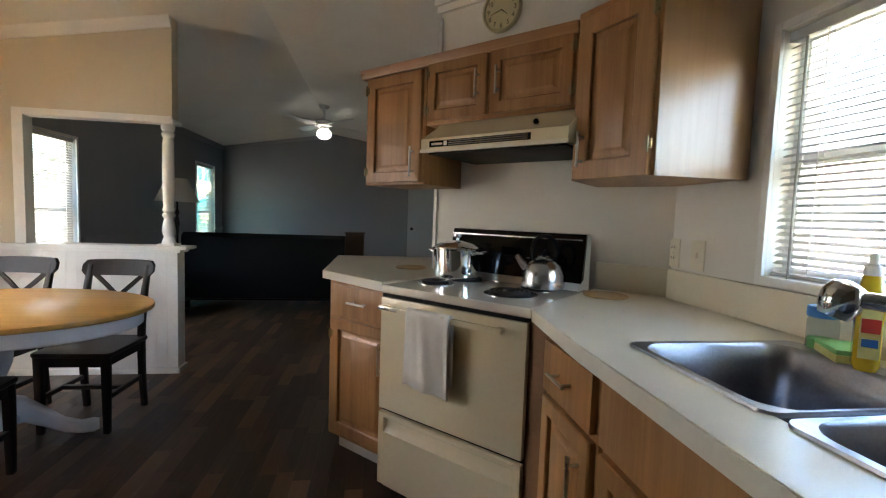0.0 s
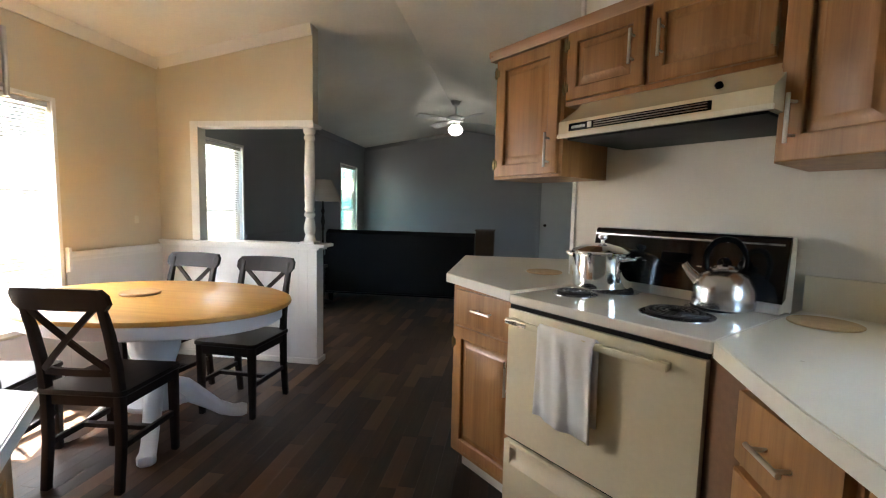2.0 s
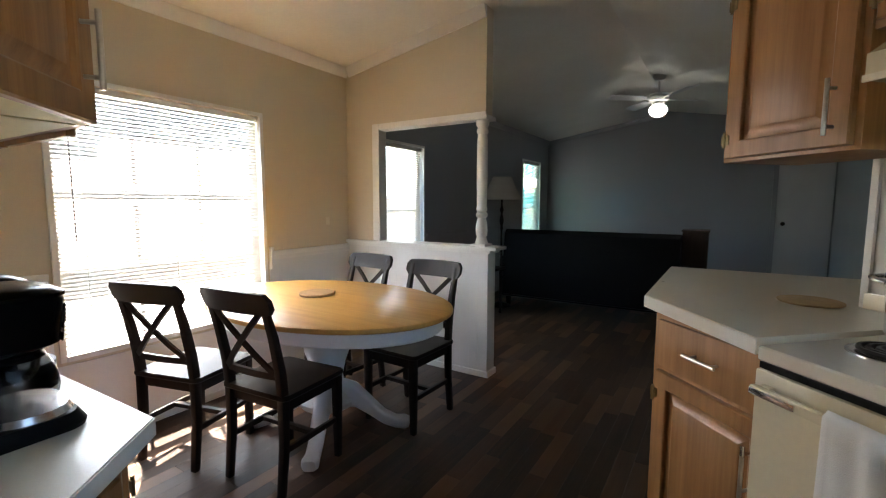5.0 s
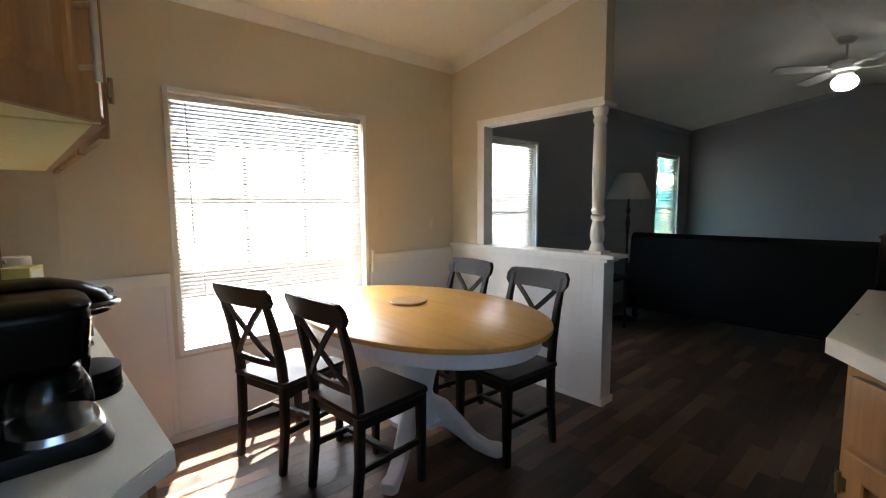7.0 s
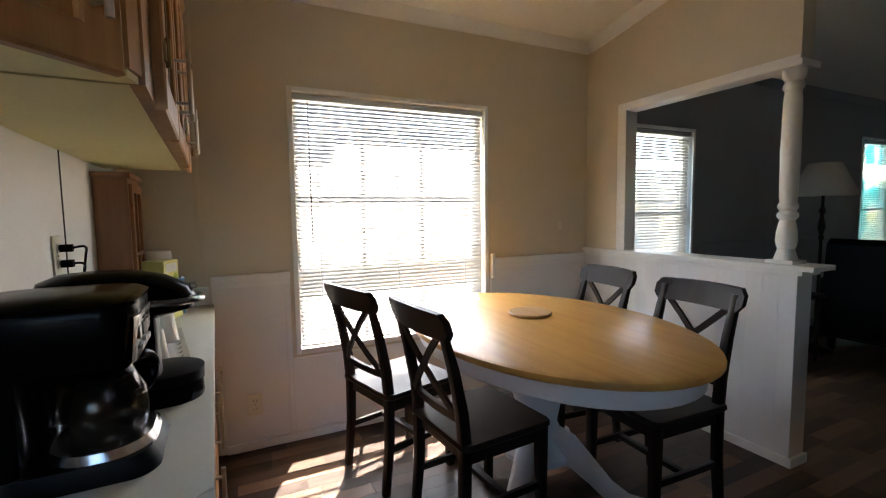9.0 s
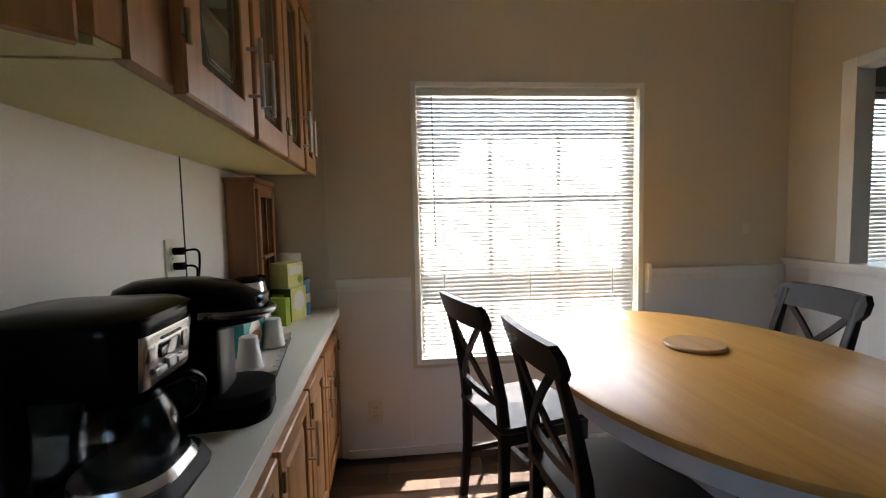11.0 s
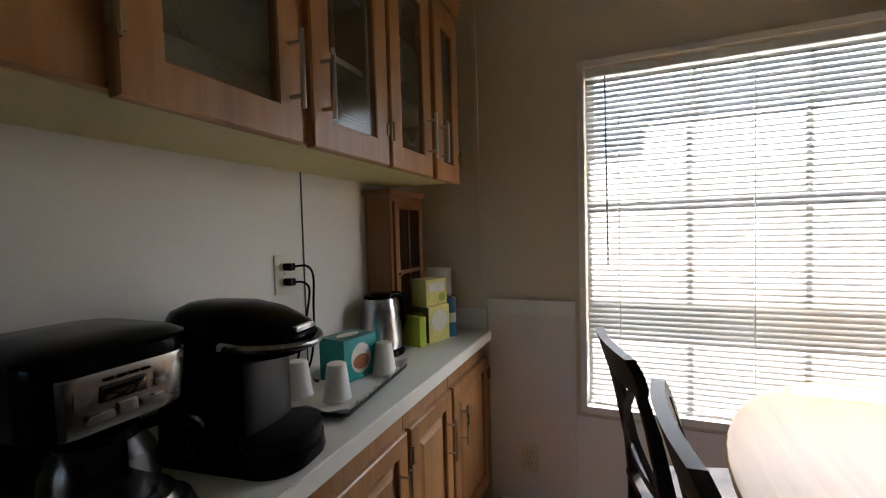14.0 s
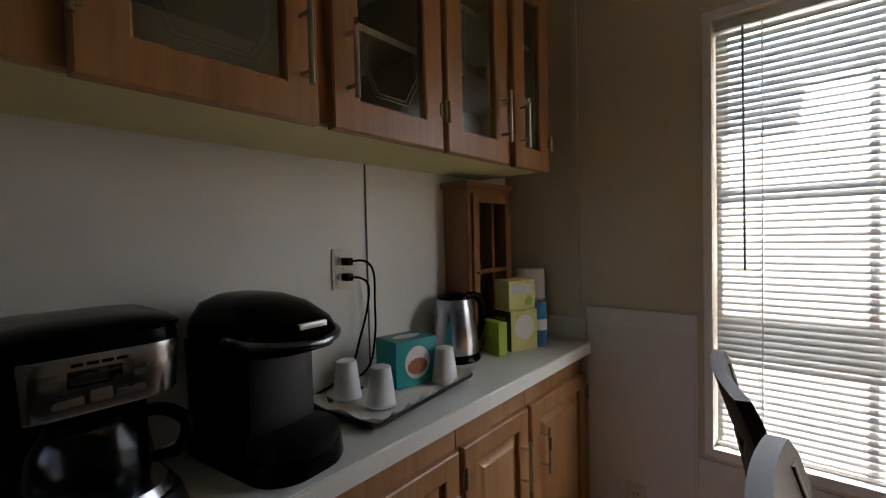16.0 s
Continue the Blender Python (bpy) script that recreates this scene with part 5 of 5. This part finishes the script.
d = front(c, "door", Matrix.Translation((1.682, 0.322, 0.10)) @ pose(0, 0, 0, 0, 0, -51) @ pose(0.40, 0, 0, 0, 0, 180), 0.36, 0.595)
s = Shape()
s.prism([(0.004, -0.005), (2.06, -0.055), (1.704, 0.382), (0.004, 0.378)], ZC - 0.042, ZC)
top = thing("coffee_countertop", CM, "pale laminate coffee countertop with an angled end", "countertop")
part("surface", s.bevel(0.004), M_LAMW, top)
part("edge_band", Shape().prism([(0.004, 0.377), (1.705, 0.381), (2.062, -0.056), (2.065, -0.054), (1.707, 0.385), (0.004, 0.381)], ZC - 0.0415, ZC - 0.003), M_EDGE, top, "white laminate front edge", smooth=0)
solid("backsplash", Shape().box(0.004, 0.018, 0.004, 0.36, ZC, ZC + 0.09, 0.004), M_LAMW, "low laminate backsplash at the window wall", "backsplash", m=CM)
bpy.data.objects["wall_coffee"].matrix_basis = UM @ Matrix.Translation((-XW, -YC, 0))
bpy.data.objects["wall_seam"].matrix_basis = bpy.data.objects["wall_coffee"].matrix_basis

ZU = 1.432
UC = pose(XW, 1.075, 0, 0, 0, 2.1)   # the wall cabinets stand a little off square
up_h = 0.66
cab_units = [(0.482, 0.21, 0.806, [(0.226, 0.236, 0), (0.503, 0.295, 1)]), (1.164, 0.809, 1.655, [(0.815, 0.334, 0), (1.181, 0.361, 1)])]
for mid, x0, x1, doors in cab_units:
    w = x1 - x0
    c = thing("wall_cabinet", UC @ pose(x1, 0.295, ZU, 0, 0, 180), "oak wall cabinet with two etched glass doors", "cabinet", "glass wall cabinets")
    s = Shape()
    s.box(0, 0.03, -0.002, 0.02, 0, up_h).box(w - 0.03, w, -0.002, 0.02, 0, up_h).box(0.03, w - 0.03, -0.002, 0.02, up_h - 0.05, up_h).box(0.03, w - 0.03, -0.002, 0.02, 0, 0.035)
    s.box(x1 - mid - 0.03, x1 - mid + 0.03, -0.002, 0.02, 0.035, up_h - 0.05)
    s.box(0.03, x1 - doors[1][0] - doors[1][1] + 0.03, -0.002, 0.02, 0.035, up_h - 0.05)
    part("face_frame", s, M_OAK, c, smooth=0)
    s = Shape()
    s.box(0, 0.016, 0.02, 0.287, 0, up_h).box(w - 0.016, w, 0.02, 0.287, 0, up_h).box(0.016, w - 0.016, 0.275, 0.287, 0, up_h).box(0.016, w - 0.016, 0.02, 0.275, up_h - 0.016, up_h)
    part("carcass", s, M_CABIN, c, "pale cabinet interior", smooth=0)
    part("underside", Shape().box(0.0, w, 0.02, 0.31, -0.002, 0.012), M_PANEL, c, "pale yellow underside", smooth=0)
    for z in (0.24, 0.43):
        part("shelf", Shape().box(0.017, w - 0.017, 0.05, 0.274, z, z + 0.016), M_LAMW, c, "pale inner shelf", smooth=0)
    for dx, dw, flag in doors:
        d = front(c, "door", pose(x1 - dx - dw, -0.003, -0.012), dw, 0.62, "glass", 0.068)
        pull(d, 0.035 if flag == 0 else dw - 0.035, 0.135, 0.15)
        hinge(d, dw if flag == 0 else 0.0, 0.10)
filler = solid("cabinet_filler", Shape().box(0.19, 0.2095, 0.0, 0.295, ZU, ZU + up_h, 0.002), M_OAK, "oak filler at the end of the glass cabinets", "trim", "structure", m=UC)
c = thing("end_wall_cabinet", UC @ pose(0, 0, ZU), "angled oak end cabinet with a raised panel door", "cabinet")
part("body", Shape().prism([(1.658, -0.028), (1.965, -0.028), (1.70, 0.283), (1.658, 0.293)], 0.012, up_h), M_OAK, c, smooth=0)
part("underside", Shape().prism([(1.658, -0.028), (1.96, -0.028), (1.698, 0.279), (1.658, 0.288)], 0.0, 0.011), M_PANEL, c, "pale yellow underside", smooth=0)
ang = math.degrees(math.atan2(0.008 - 0.283, 1.965 - 1.70))
d = front(c, "door", Matrix.Translation((1.70, 0.283, -0.006)) @ pose(0, 0, 0, 0, 0, ang) @ pose(0.380, 0, 0, 0, 0, 180), 0.360, 0.62)
pull(d, 0.32, 0.13)
s = Shape()
s.rings([[Vector((x, 0.295 + a, ZU + up_h + z)) for a, z in ((-0.02, 0.0), (0.012, 0.0), (0.03, 0.03), (0.03, 0.05), (-0.02, 0.05))] for x in (0.19, 1.71)])
solid("cabinet_crown", s, M_OAKH, "oak crown strip over the glass cabinets", "trim", "structure", m=UC)
o = outlet("almond duplex outlet with two black plugs", on_wall(0.884, 0.0, 1.122, 180))
for i, z in enumerate((0.022, -0.022)):
    cord = thing("power_cord", on_wall(0.884, 0.0, 1.122, 180), "black power cord plugged into the wall outlet", "cord", "coffee machine cords")
    part("plug", Shape().box(-0.010, 0.010, -0.04, -0.010, z - 0.011, z + 0.011, 0.004), M_BLACK, cord)
    pts = [(0, -0.036, z), (0.025, -0.055, z - 0.004), (0.055, -0.05, z - 0.03), (0.060, -0.035, -0.12), (0.035, -0.03, -0.20), (-0.01, -0.03, -0.29), (-0.13, -0.035, -0.322)] if i else [(0, -0.036, z), (0.035, -0.06, z), (0.075, -0.05, z - 0.035), (0.090, -0.035, -0.10), (0.092, -0.03, -0.20), (0.065, -0.03, -0.29), (-0.03, -0.045, -0.322)]
    part("cable", Shape().tube(pts, 0.0036, 8, 8), M_BLACK, cord)

# drip coffee maker
mk = thing("coffee_maker", on_coffee(1.51, 0.158, ZC, 180), "black drip coffee maker with steel control panel and glass carafe", "coffee maker")
s = Shape()
s.rings([at3(rrect(0, -0.01, 0.205, 0.27, 0.045), 0.0), at3(rrect(0, -0.01, 0.21, 0.275, 0.045), 0.01), at3(rrect(0, -0.005, 0.20, 0.255, 0.045), 0.036)])
part("base", s, M_BLACKM, mk)
part("warming_ring", Shape().rings([at3(rrect(0, -0.058, 0.19, 0.16, 0.07), 0.034), at3(rrect(0, -0.055, 0.178, 0.15, 0.07), 0.050), at3(rrect(0, -0.055, 0.14, 0.12, 0.055), 0.0505)]), M_STEEL, mk, "steel rim round the hot plate")
part("column", Shape().rings([at3(rrect(0, 0.08, 0.20, 0.09, 0.03), z) for z in (0.025, 0.21)]), M_BLACK, mk)
part("head", Shape().rings([at3(rrect(0, 0.0 + dy, w, dd, 0.05), z) for w, dd, dy, z in ((0.13, 0.16, 0.03, 0.172), (0.185, 0.222, 0.010, 0.184), (0.199, 0.236, 0.004, 0.190), (0.212, 0.25, 0.0, 0.276), (0.205, 0.245, 0.0, 0.288))]), M_BLACK, mk)
part("lid", Shape().rings([at3(rrect(0, 0.0, w, dd, 0.05), z) for w, dd, z in ((0.214, 0.252, 0.289), (0.216, 0.254, 0.296), (0.19, 0.225, 0.305), (0.08, 0.10, 0.309))]), M_BLACK, mk, "glossy black hinged lid")


def front_wrap(hw, fy, z, r=0.05):
    """A line round the rounded front of the coffee maker's head."""
    left = [Vector((-hw + r - r * math.cos(a), fy + r - r * math.sin(a), z)) for a in [radians(62 + 28 * i / 5) for i in range(6)]]
    right = [Vector((hw - r + r * math.cos(a), fy + r - r * math.sin(a), z)) for a in [radians(90 - 78 * i / 8) for i in range(9)]]
    return left + right


rows_p = [front_wrap(0.1005, -0.1160, 0.186), front_wrap(0.1030, -0.1190, 0.190), front_wrap(0.1075, -0.1265, 0.264), front_wrap(0.1065, -0.1255, 0.268)]
pn = part("control_panel", Shape().rings(rows_p, cap=False, close=False), M_PANELSTEEL, mk, "brushed steel control panel")
part("display", Shape().box(-0.034, 0.024, -0.1274, -0.118, 0.226, 0.248, 0.001), M_BLACKGLASS, pn, "dark clock display")
for x, z, w, hh in ((-0.054, 0.245, 0.020, 0.011), (0.044, 0.251, 0.016, 0.006), (0.044, 0.238, 0.016, 0.006), (-0.034, 0.215, 0.032, 0.005), (0.0, 0.218, 0.024, 0.008), (0.034, 0.215, 0.032, 0.005)):
    part("button", Shape().box(x - w / 2, x + w / 2, -0.1262, -0.112, z - hh - 0.008, z + hh - 0.008, 0.0015), M_STEELDARK, pn)
for x in (-0.024, -0.008, 0.008, 0.024):
    part("print_mark", Shape().box(x - 0.006, x + 0.006, -0.1278, -0.12, 0.254, 0.258), M_BLACK, pn, "unreadable dark printed bar", smooth=0)
car = part("carafe", Shape().lathe([(0.058, 0.0), (0.069, 0.006), (0.075, 0.036), (0.070, 0.072), (0.053, 0.106), (0.047, 0.114)], 36, pose(0, -0.05, 0.051), cap=False), M_CARAFE, mk, "clear glass carafe")
part("carafe_lid", Shape().lathe([(0.048, 0.112), (0.050, 0.116), (0.035, 0.120), (0.001, 0.121)], 28, pose(0, -0.05, 0.051)), M_BLACK, car, "black carafe lid")
part("band", Shape().lathe([(0.0540, 0.102), (0.0540, 0.107), (0.049, 0.114)], 28, pose(0, -0.05, 0.051), cap=False), M_BLACK, car)
part("carafe_handle", Shape().tube([(0.035, -0.085, 0.160), (0.075, -0.11, 0.162), (0.102, -0.122, 0.135), (0.092, -0.112, 0.095), (0.066, -0.088, 0.085)], [0.009, 0.010, 0.010, 0.009, 0.008], 10), M_BLACK, car, "black looped handle")

mk.scale = (1.06, 0.99, 1.01)
# pod coffee machine
km = thing("pod_coffee_machine", on_coffee(1.235, 0.185, ZC, 186), "black single-cup coffee machine with a silver lever", "coffee machine")
part("base", Shape().rings([at3(rrect(0, -0.01, w, dd, 0.07), z) for w, dd, z in ((0.185, 0.33, 0), (0.19, 0.335, 0.008), (0.185, 0.33, 0.04))]), M_BLACK, km)
part("drip_tray", Shape().rings([at3(oval(0.085, 0.075, 32, 0, -0.105), 0.036), at3(oval(0.086, 0.076, 32, 0, -0.105), 0.066), at3(oval(0.078, 0.068, 32, 0, -0.105), 0.069)]), M_BLACKM, km, "matt black drip tray")
part("column", Shape().rings([at3(rrect(0, 0.035, w, dd, 0.07), z) for w, dd, z in ((0.184, 0.24, 0.035), (0.180, 0.235, 0.12), (0.184, 0.24, 0.225))]), M_BLACK, km)
part("recess", Shape().rings([[Vector((0.07 * math.cos(radians(a)), -0.078 + 0.012 * math.sin(radians(a)), z)) for a in range(180, 361, 15)] for z in (0.06, 0.215)], cap=False, close=False), M_RECESS, km, "satin dark recess panel")
part("head", Shape().rings([at3(rrect(0, dy, w, dd, 0.075), z) for w, dd, dy, z in ((0.15, 0.22, 0.0, 0.205), (0.185, 0.30, -0.015, 0.22), (0.19, 0.31, -0.015, 0.25), (0.182, 0.295, -0.01, 0.270), (0.150, 0.24, 0.01, 0.298), (0.09, 0.15, 0.02, 0.313), (0.03, 0.06, 0.02, 0.317))]), M_BLACK, km)
arc = [(0.102 * math.sin(a), -0.075 - 0.108 * math.cos(a)) for a in [radians(-100 + 200 * i / 18) for i in range(19)]]
part("lever", Shape().tube([(x, y, 0.246 + 0.020 * (1 - abs(i - 9) / 9) * -0.5) for i, (x, y) in enumerate(arc)], 0.008, 10, 2), M_STEELDARK, km, "dark silver front lever")
part("nameplate", Shape().box(-0.03, 0.03, -0.172, -0.158, 0.262, 0.272, 0.002), M_STEEL, km, "small silver badge")

# tray with tissue box and cups
tray = thing("serving_tray", on_coffee(0.852, 0.183, ZC, 6.5), "dark tray lined with a white paper napkin", "tray")
part("tray_body", Shape().rings([at3(rrect(0, 0, w, d, 0.015), z) for w, d, z in ((0.375, 0.20, 0), (0.415, 0.235, 0.010), (0.42, 0.24, 0.018), (0.41, 0.23, 0.018), (0.375, 0.20, 0.006))]), M_TRAY, tray)
s = Shape()
rows_n = []
for i in range(25):
    f = i / 24
    rows_n.append([Vector((-0.212 + 0.424 * f, -0.12 + 0.24 * (j / 14), 0.0085 + (0.020 if j in (0, 14) or i in (0, 24) else 0) + 0.006 * math.sin(i * 2.1 + j) * (1 if j in (0, 1, 13, 14) or i in (0, 1, 23, 24) else 0.15))) for j in range(15)])
s.rings(rows_n, cap=False, close=False)
part("napkin", s, M_PAPER, tray, "crumpled white paper liner", smooth=80)
tb = thing("tissue_box", on_coffee(0.78, 0.15, ZC + 0.012, -9.8), "teal carton with a printed oval picture", "box")
part("carton", Shape().box(-0.07, 0.07, -0.05, 0.05, 0, 0.125, 0.002), M_TEAL, tb)
part("top_print", Shape().box(-0.069, 0.069, -0.049, 0.049, 0.125, 0.1262), M_TEALTOP, tb, smooth=0)
part("picture", Shape().rings([[Vector((x, 0.0505 + y, 0.062 + z)) for x, z in oval(0.042, 0.045, 32)] for y in (0, 0.0012)]), M_LABELW, tb, "white oval picture")
part("picture_mark", Shape().rings([[Vector((x, 0.0512 + y, 0.052 + z)) for x, z in oval(0.034, 0.022, 28)] for y in (0, 0.0014)]), M_RUST, tb, "rust coloured print")
part("opening", Shape().rings([at3(oval(0.045, 0.02, 28), z) for z in (0.1261, 0.1270)]), M_LABELW, tb, "slit of white tissue")
for x, y in ((0.95, 0.228), (0.718, 0.238), (0.965, 0.115)):
    solid("cup", Shape().lathe([(0.038, 0.0), (0.038, 0.004), (0.036, 0.006), (0.026, 0.088), (0.025, 0.093), (0.022, 0.095), (0.001, 0.0945)], 28), M_CUP, "white cup turned upside down on the tray", "cup", m=on_coffee(x, y, ZC + 0.012))

ek = thing("electric_kettle", on_coffee(0.49, 0.095, ZC, 200), "brushed steel electric kettle with a black handle", "kettle")
part("power_base", Shape().lathe([(0.078, 0), (0.08, 0.006), (0.076, 0.018), (0.07, 0.02)], 32), M_BLACK, ek)
part("kettle_body", Shape().lathe([(0.070, 0.02), (0.074, 0.026), (0.072, 0.08), (0.062, 0.16), (0.056, 0.195), (0.054, 0.20)], 40), M_STEEL, ek)
ek.scale = (1.1, 1.1, 1.03)
part("lid", Shape().lathe([(0.054, 0.199), (0.052, 0.21), (0.03, 0.217), (0.001, 0.218)], 32), M_BLACK, ek)
part("handle", Shape().tube([(0, -0.05, 0.205), (0.0, -0.085, 0.20), (0, -0.105, 0.16), (0, -0.10, 0.10), (0, -0.082, 0.05)], [0.012, 0.013, 0.013, 0.012, 0.010], 12), M_BLACK, ek, "black side handle", m=pose(0, 0, 0, 0, 0, 50))
part("window", Shape().rings([[Vector((x, y, 0.09 + z)) for x, z in rrect(0, 0, 0.016, 0.10, 0.007)] for y in (-0.0755, -0.064)]), M_BLACKGLASS, ek, "water level window", m=pose(0, 0, 0, -6, 0, 20))
part("window_rim", Shape().rings([[Vector((x, y, 0.09 + z)) for x, z in rrect(0, 0, 0.024, 0.11, 0.011)] for y in (-0.074, -0.062)]), M_CHROME, ek, "chrome rim", m=pose(0, 0, 0, -6, 0, 20))

hut = thing("small_hutch", on_coffee(0.285, 0.005, ZC), "stained pine table-top hutch with a small glazed door", "hutch")
s = Shape()
s.box(-0.115, -0.10, 0, 0.14, 0.0, 0.555).box(0.10, 0.115, 0, 0.14, 0.0, 0.555).box(-0.10, 0.10, 0, 0.01, 0.0, 0.555).box(-0.10, 0.10, 0.01, 0.14, 0, 0.02).box(-0.10, 0.10, 0.01, 0.14, 0.535, 0.555)
part("carcass", s, M_PINE, hut, smooth=0)
part("cornice", Shape().box(-0.128, 0.128, -0.003, 0.155, 0.555, 0.575, 0.006), M_PINE, hut)
d = part("door", Shape().box(-0.10, -0.072, 0.14, 0.155, 0.02, 0.535, 0.003).box(0.072, 0.10, 0.14, 0.155, 0.02, 0.535, 0.003).box(-0.072, 0.072, 0.14, 0.155, 0.02, 0.05, 0.003).box(-0.072, 0.072, 0.14, 0.155, 0.505, 0.535, 0.003).box(-0.006, 0.006, 0.142, 0.152, 0.05, 0.505).box(-0.072, 0.072, 0.142, 0.152, 0.265, 0.279), M_PINE, hut)
part("pane", Shape().box(-0.072, 0.072, 0.146, 0.148, 0.05, 0.505), M_CABGLASS, d, "dusty glass", smooth=0)
part("knob", Shape().lathe([(0.004, 0), (0.004, 0.01), (0.009, 0.016), (0.005, 0.022)], 14, pose(0.086, 0.155, 0.27, -90)), M_BRASS, d, "small round knob")
hut.scale = (1.22, 0.78, 1.06)
bx = thing("food_carton", on_coffee(0.355, 0.165, ZC, -18), "slim lime green carton", "box")
part("carton", Shape().box(-0.018, 0.018, -0.05, 0.05, 0, 0.115, 0.001), M_LIME, bx)
bx = thing("food_carton", on_coffee(0.245, 0.185, ZC, -20), "pale green tea carton with dark side print", "box")
part("carton", Shape().box(-0.06, 0.06, -0.055, 0.055, 0, 0.145, 0.0015), M_YELLOW, bx)
part("side_print", Shape().box(0.06, 0.0612, -0.053, 0.053, 0.002, 0.143), M_DARKGREEN, bx, "dark green printed side", smooth=0)
part("front_print", Shape().rings([[Vector((x, 0.0552 + y, 0.085 + z)) for x, z in oval(0.045, 0.045, 24)] for y in (0, 0.0012)]), M_LABELW, bx, "white printed shape")
for i in range(5):
    part("print_bar", Shape().box(0.0612, 0.0622, -0.035, 0.02, 0.03 + i * 0.02, 0.04 + i * 0.02), M_LIME, bx, smooth=0)
bx = thing("food_carton", on_coffee(0.24, 0.18, ZC + 0.1465, -22), "pale yellow sweetener carton lying on another carton", "box")
part("carton", Shape().box(-0.058, 0.058, -0.05, 0.05, 0, 0.105, 0.0015), M_YELLOW, bx)
part("front_print", Shape().box(-0.045, 0.045, 0.05, 0.0512, 0.055, 0.092), M_LABELW, bx, "pale printed band", smooth=0)
part("mark", Shape().rings([[Vector((x - 0.03, 0.0505 + y, 0.03 + z)) for x, z in oval(0.017, 0.017, 20)] for y in (0, 0.0012)]), M_LIME, bx)
can = thing("salt_canister", on_coffee(0.16, 0.235, ZC), "blue cylindrical salt canister", "canister")
part("can_body", Shape().lathe([(0.032, 0), (0.033, 0.003), (0.033, 0.165), (0.032, 0.168)], 28), M_BLUECAN, can)
part("top", Shape().lathe([(0.0335, 0.165), (0.0335, 0.172), (0.030, 0.1735), (0.001, 0.1725)], 28), M_STEEL, can)
part("print_band", Shape().lathe([(0.0333, 0.06), (0.0336, 0.061), (0.0336, 0.10), (0.0333, 0.101)], 28, cap=False), M_LABELW, can, "pale printed band")
solid("paper_roll", Shape().lathe([(0.02, 0.0), (0.055, 0.0), (0.056, 0.01), (0.056, 0.27), (0.054, 0.28), (0.02, 0.28), (0.018, 0.27)], 32), M_PAPER, "roll of white paper towel standing upright", "paper towel", m=on_coffee(0.075, 0.16, ZC))

# ---- planks of the floor ----
floor = solid("floor", Shape().box(-2.66, 1.62, -1.82, YF + 0.12, -0.12, -0.004), M_SUBFLOOR, "dark brown wood-look laminate plank floor", "floor", "structure", smooth=0)
PW, PL = 0.082, 0.46
plank_mesh = Shape().box(0.0002, PW - 0.0002, 0.0002, PL - 0.0002, -0.006, 0.0, 0.0004, segments=1).mesh("plank", M_FLOOR)
rest = Shape()
col, made = 0, 0
random.seed(12)
x = XW
while x < 1.5:
    y = -1.7 - random.uniform(0, PL)
    while y < YF:
        if y > -1.75:
            if -2.2 < x < 0.75 and 1.0 < y + PL and y < 6.0 and made < 300:
                ob = new("plank", plank_mesh)
                ob.parent = floor
                ob.location = (x, y, 0)
                made += 1
            else:
                rest.box(x + 0.0005, x + PW - 0.0005, y + 0.0005, y + PL - 0.0005, -0.006, 0.0)
        y += PL
    x += PW
    col += 1
ob = part("far_planks", rest, M_FLOOR, floor, smooth=0)
tagged(ob, kind="stuff")
board_mesh = Shape().box(0.0001, 0.0749, -0.004, 0, 0.046, 0.917, 0.0005, segments=1).mesh("board", M_WHITE)
for i in range(18):
    ob = new("board", board_mesh)
    ob.parent = half_wall
    ob.location = (XW + 0.005 + i * 0.075, YP, 0)
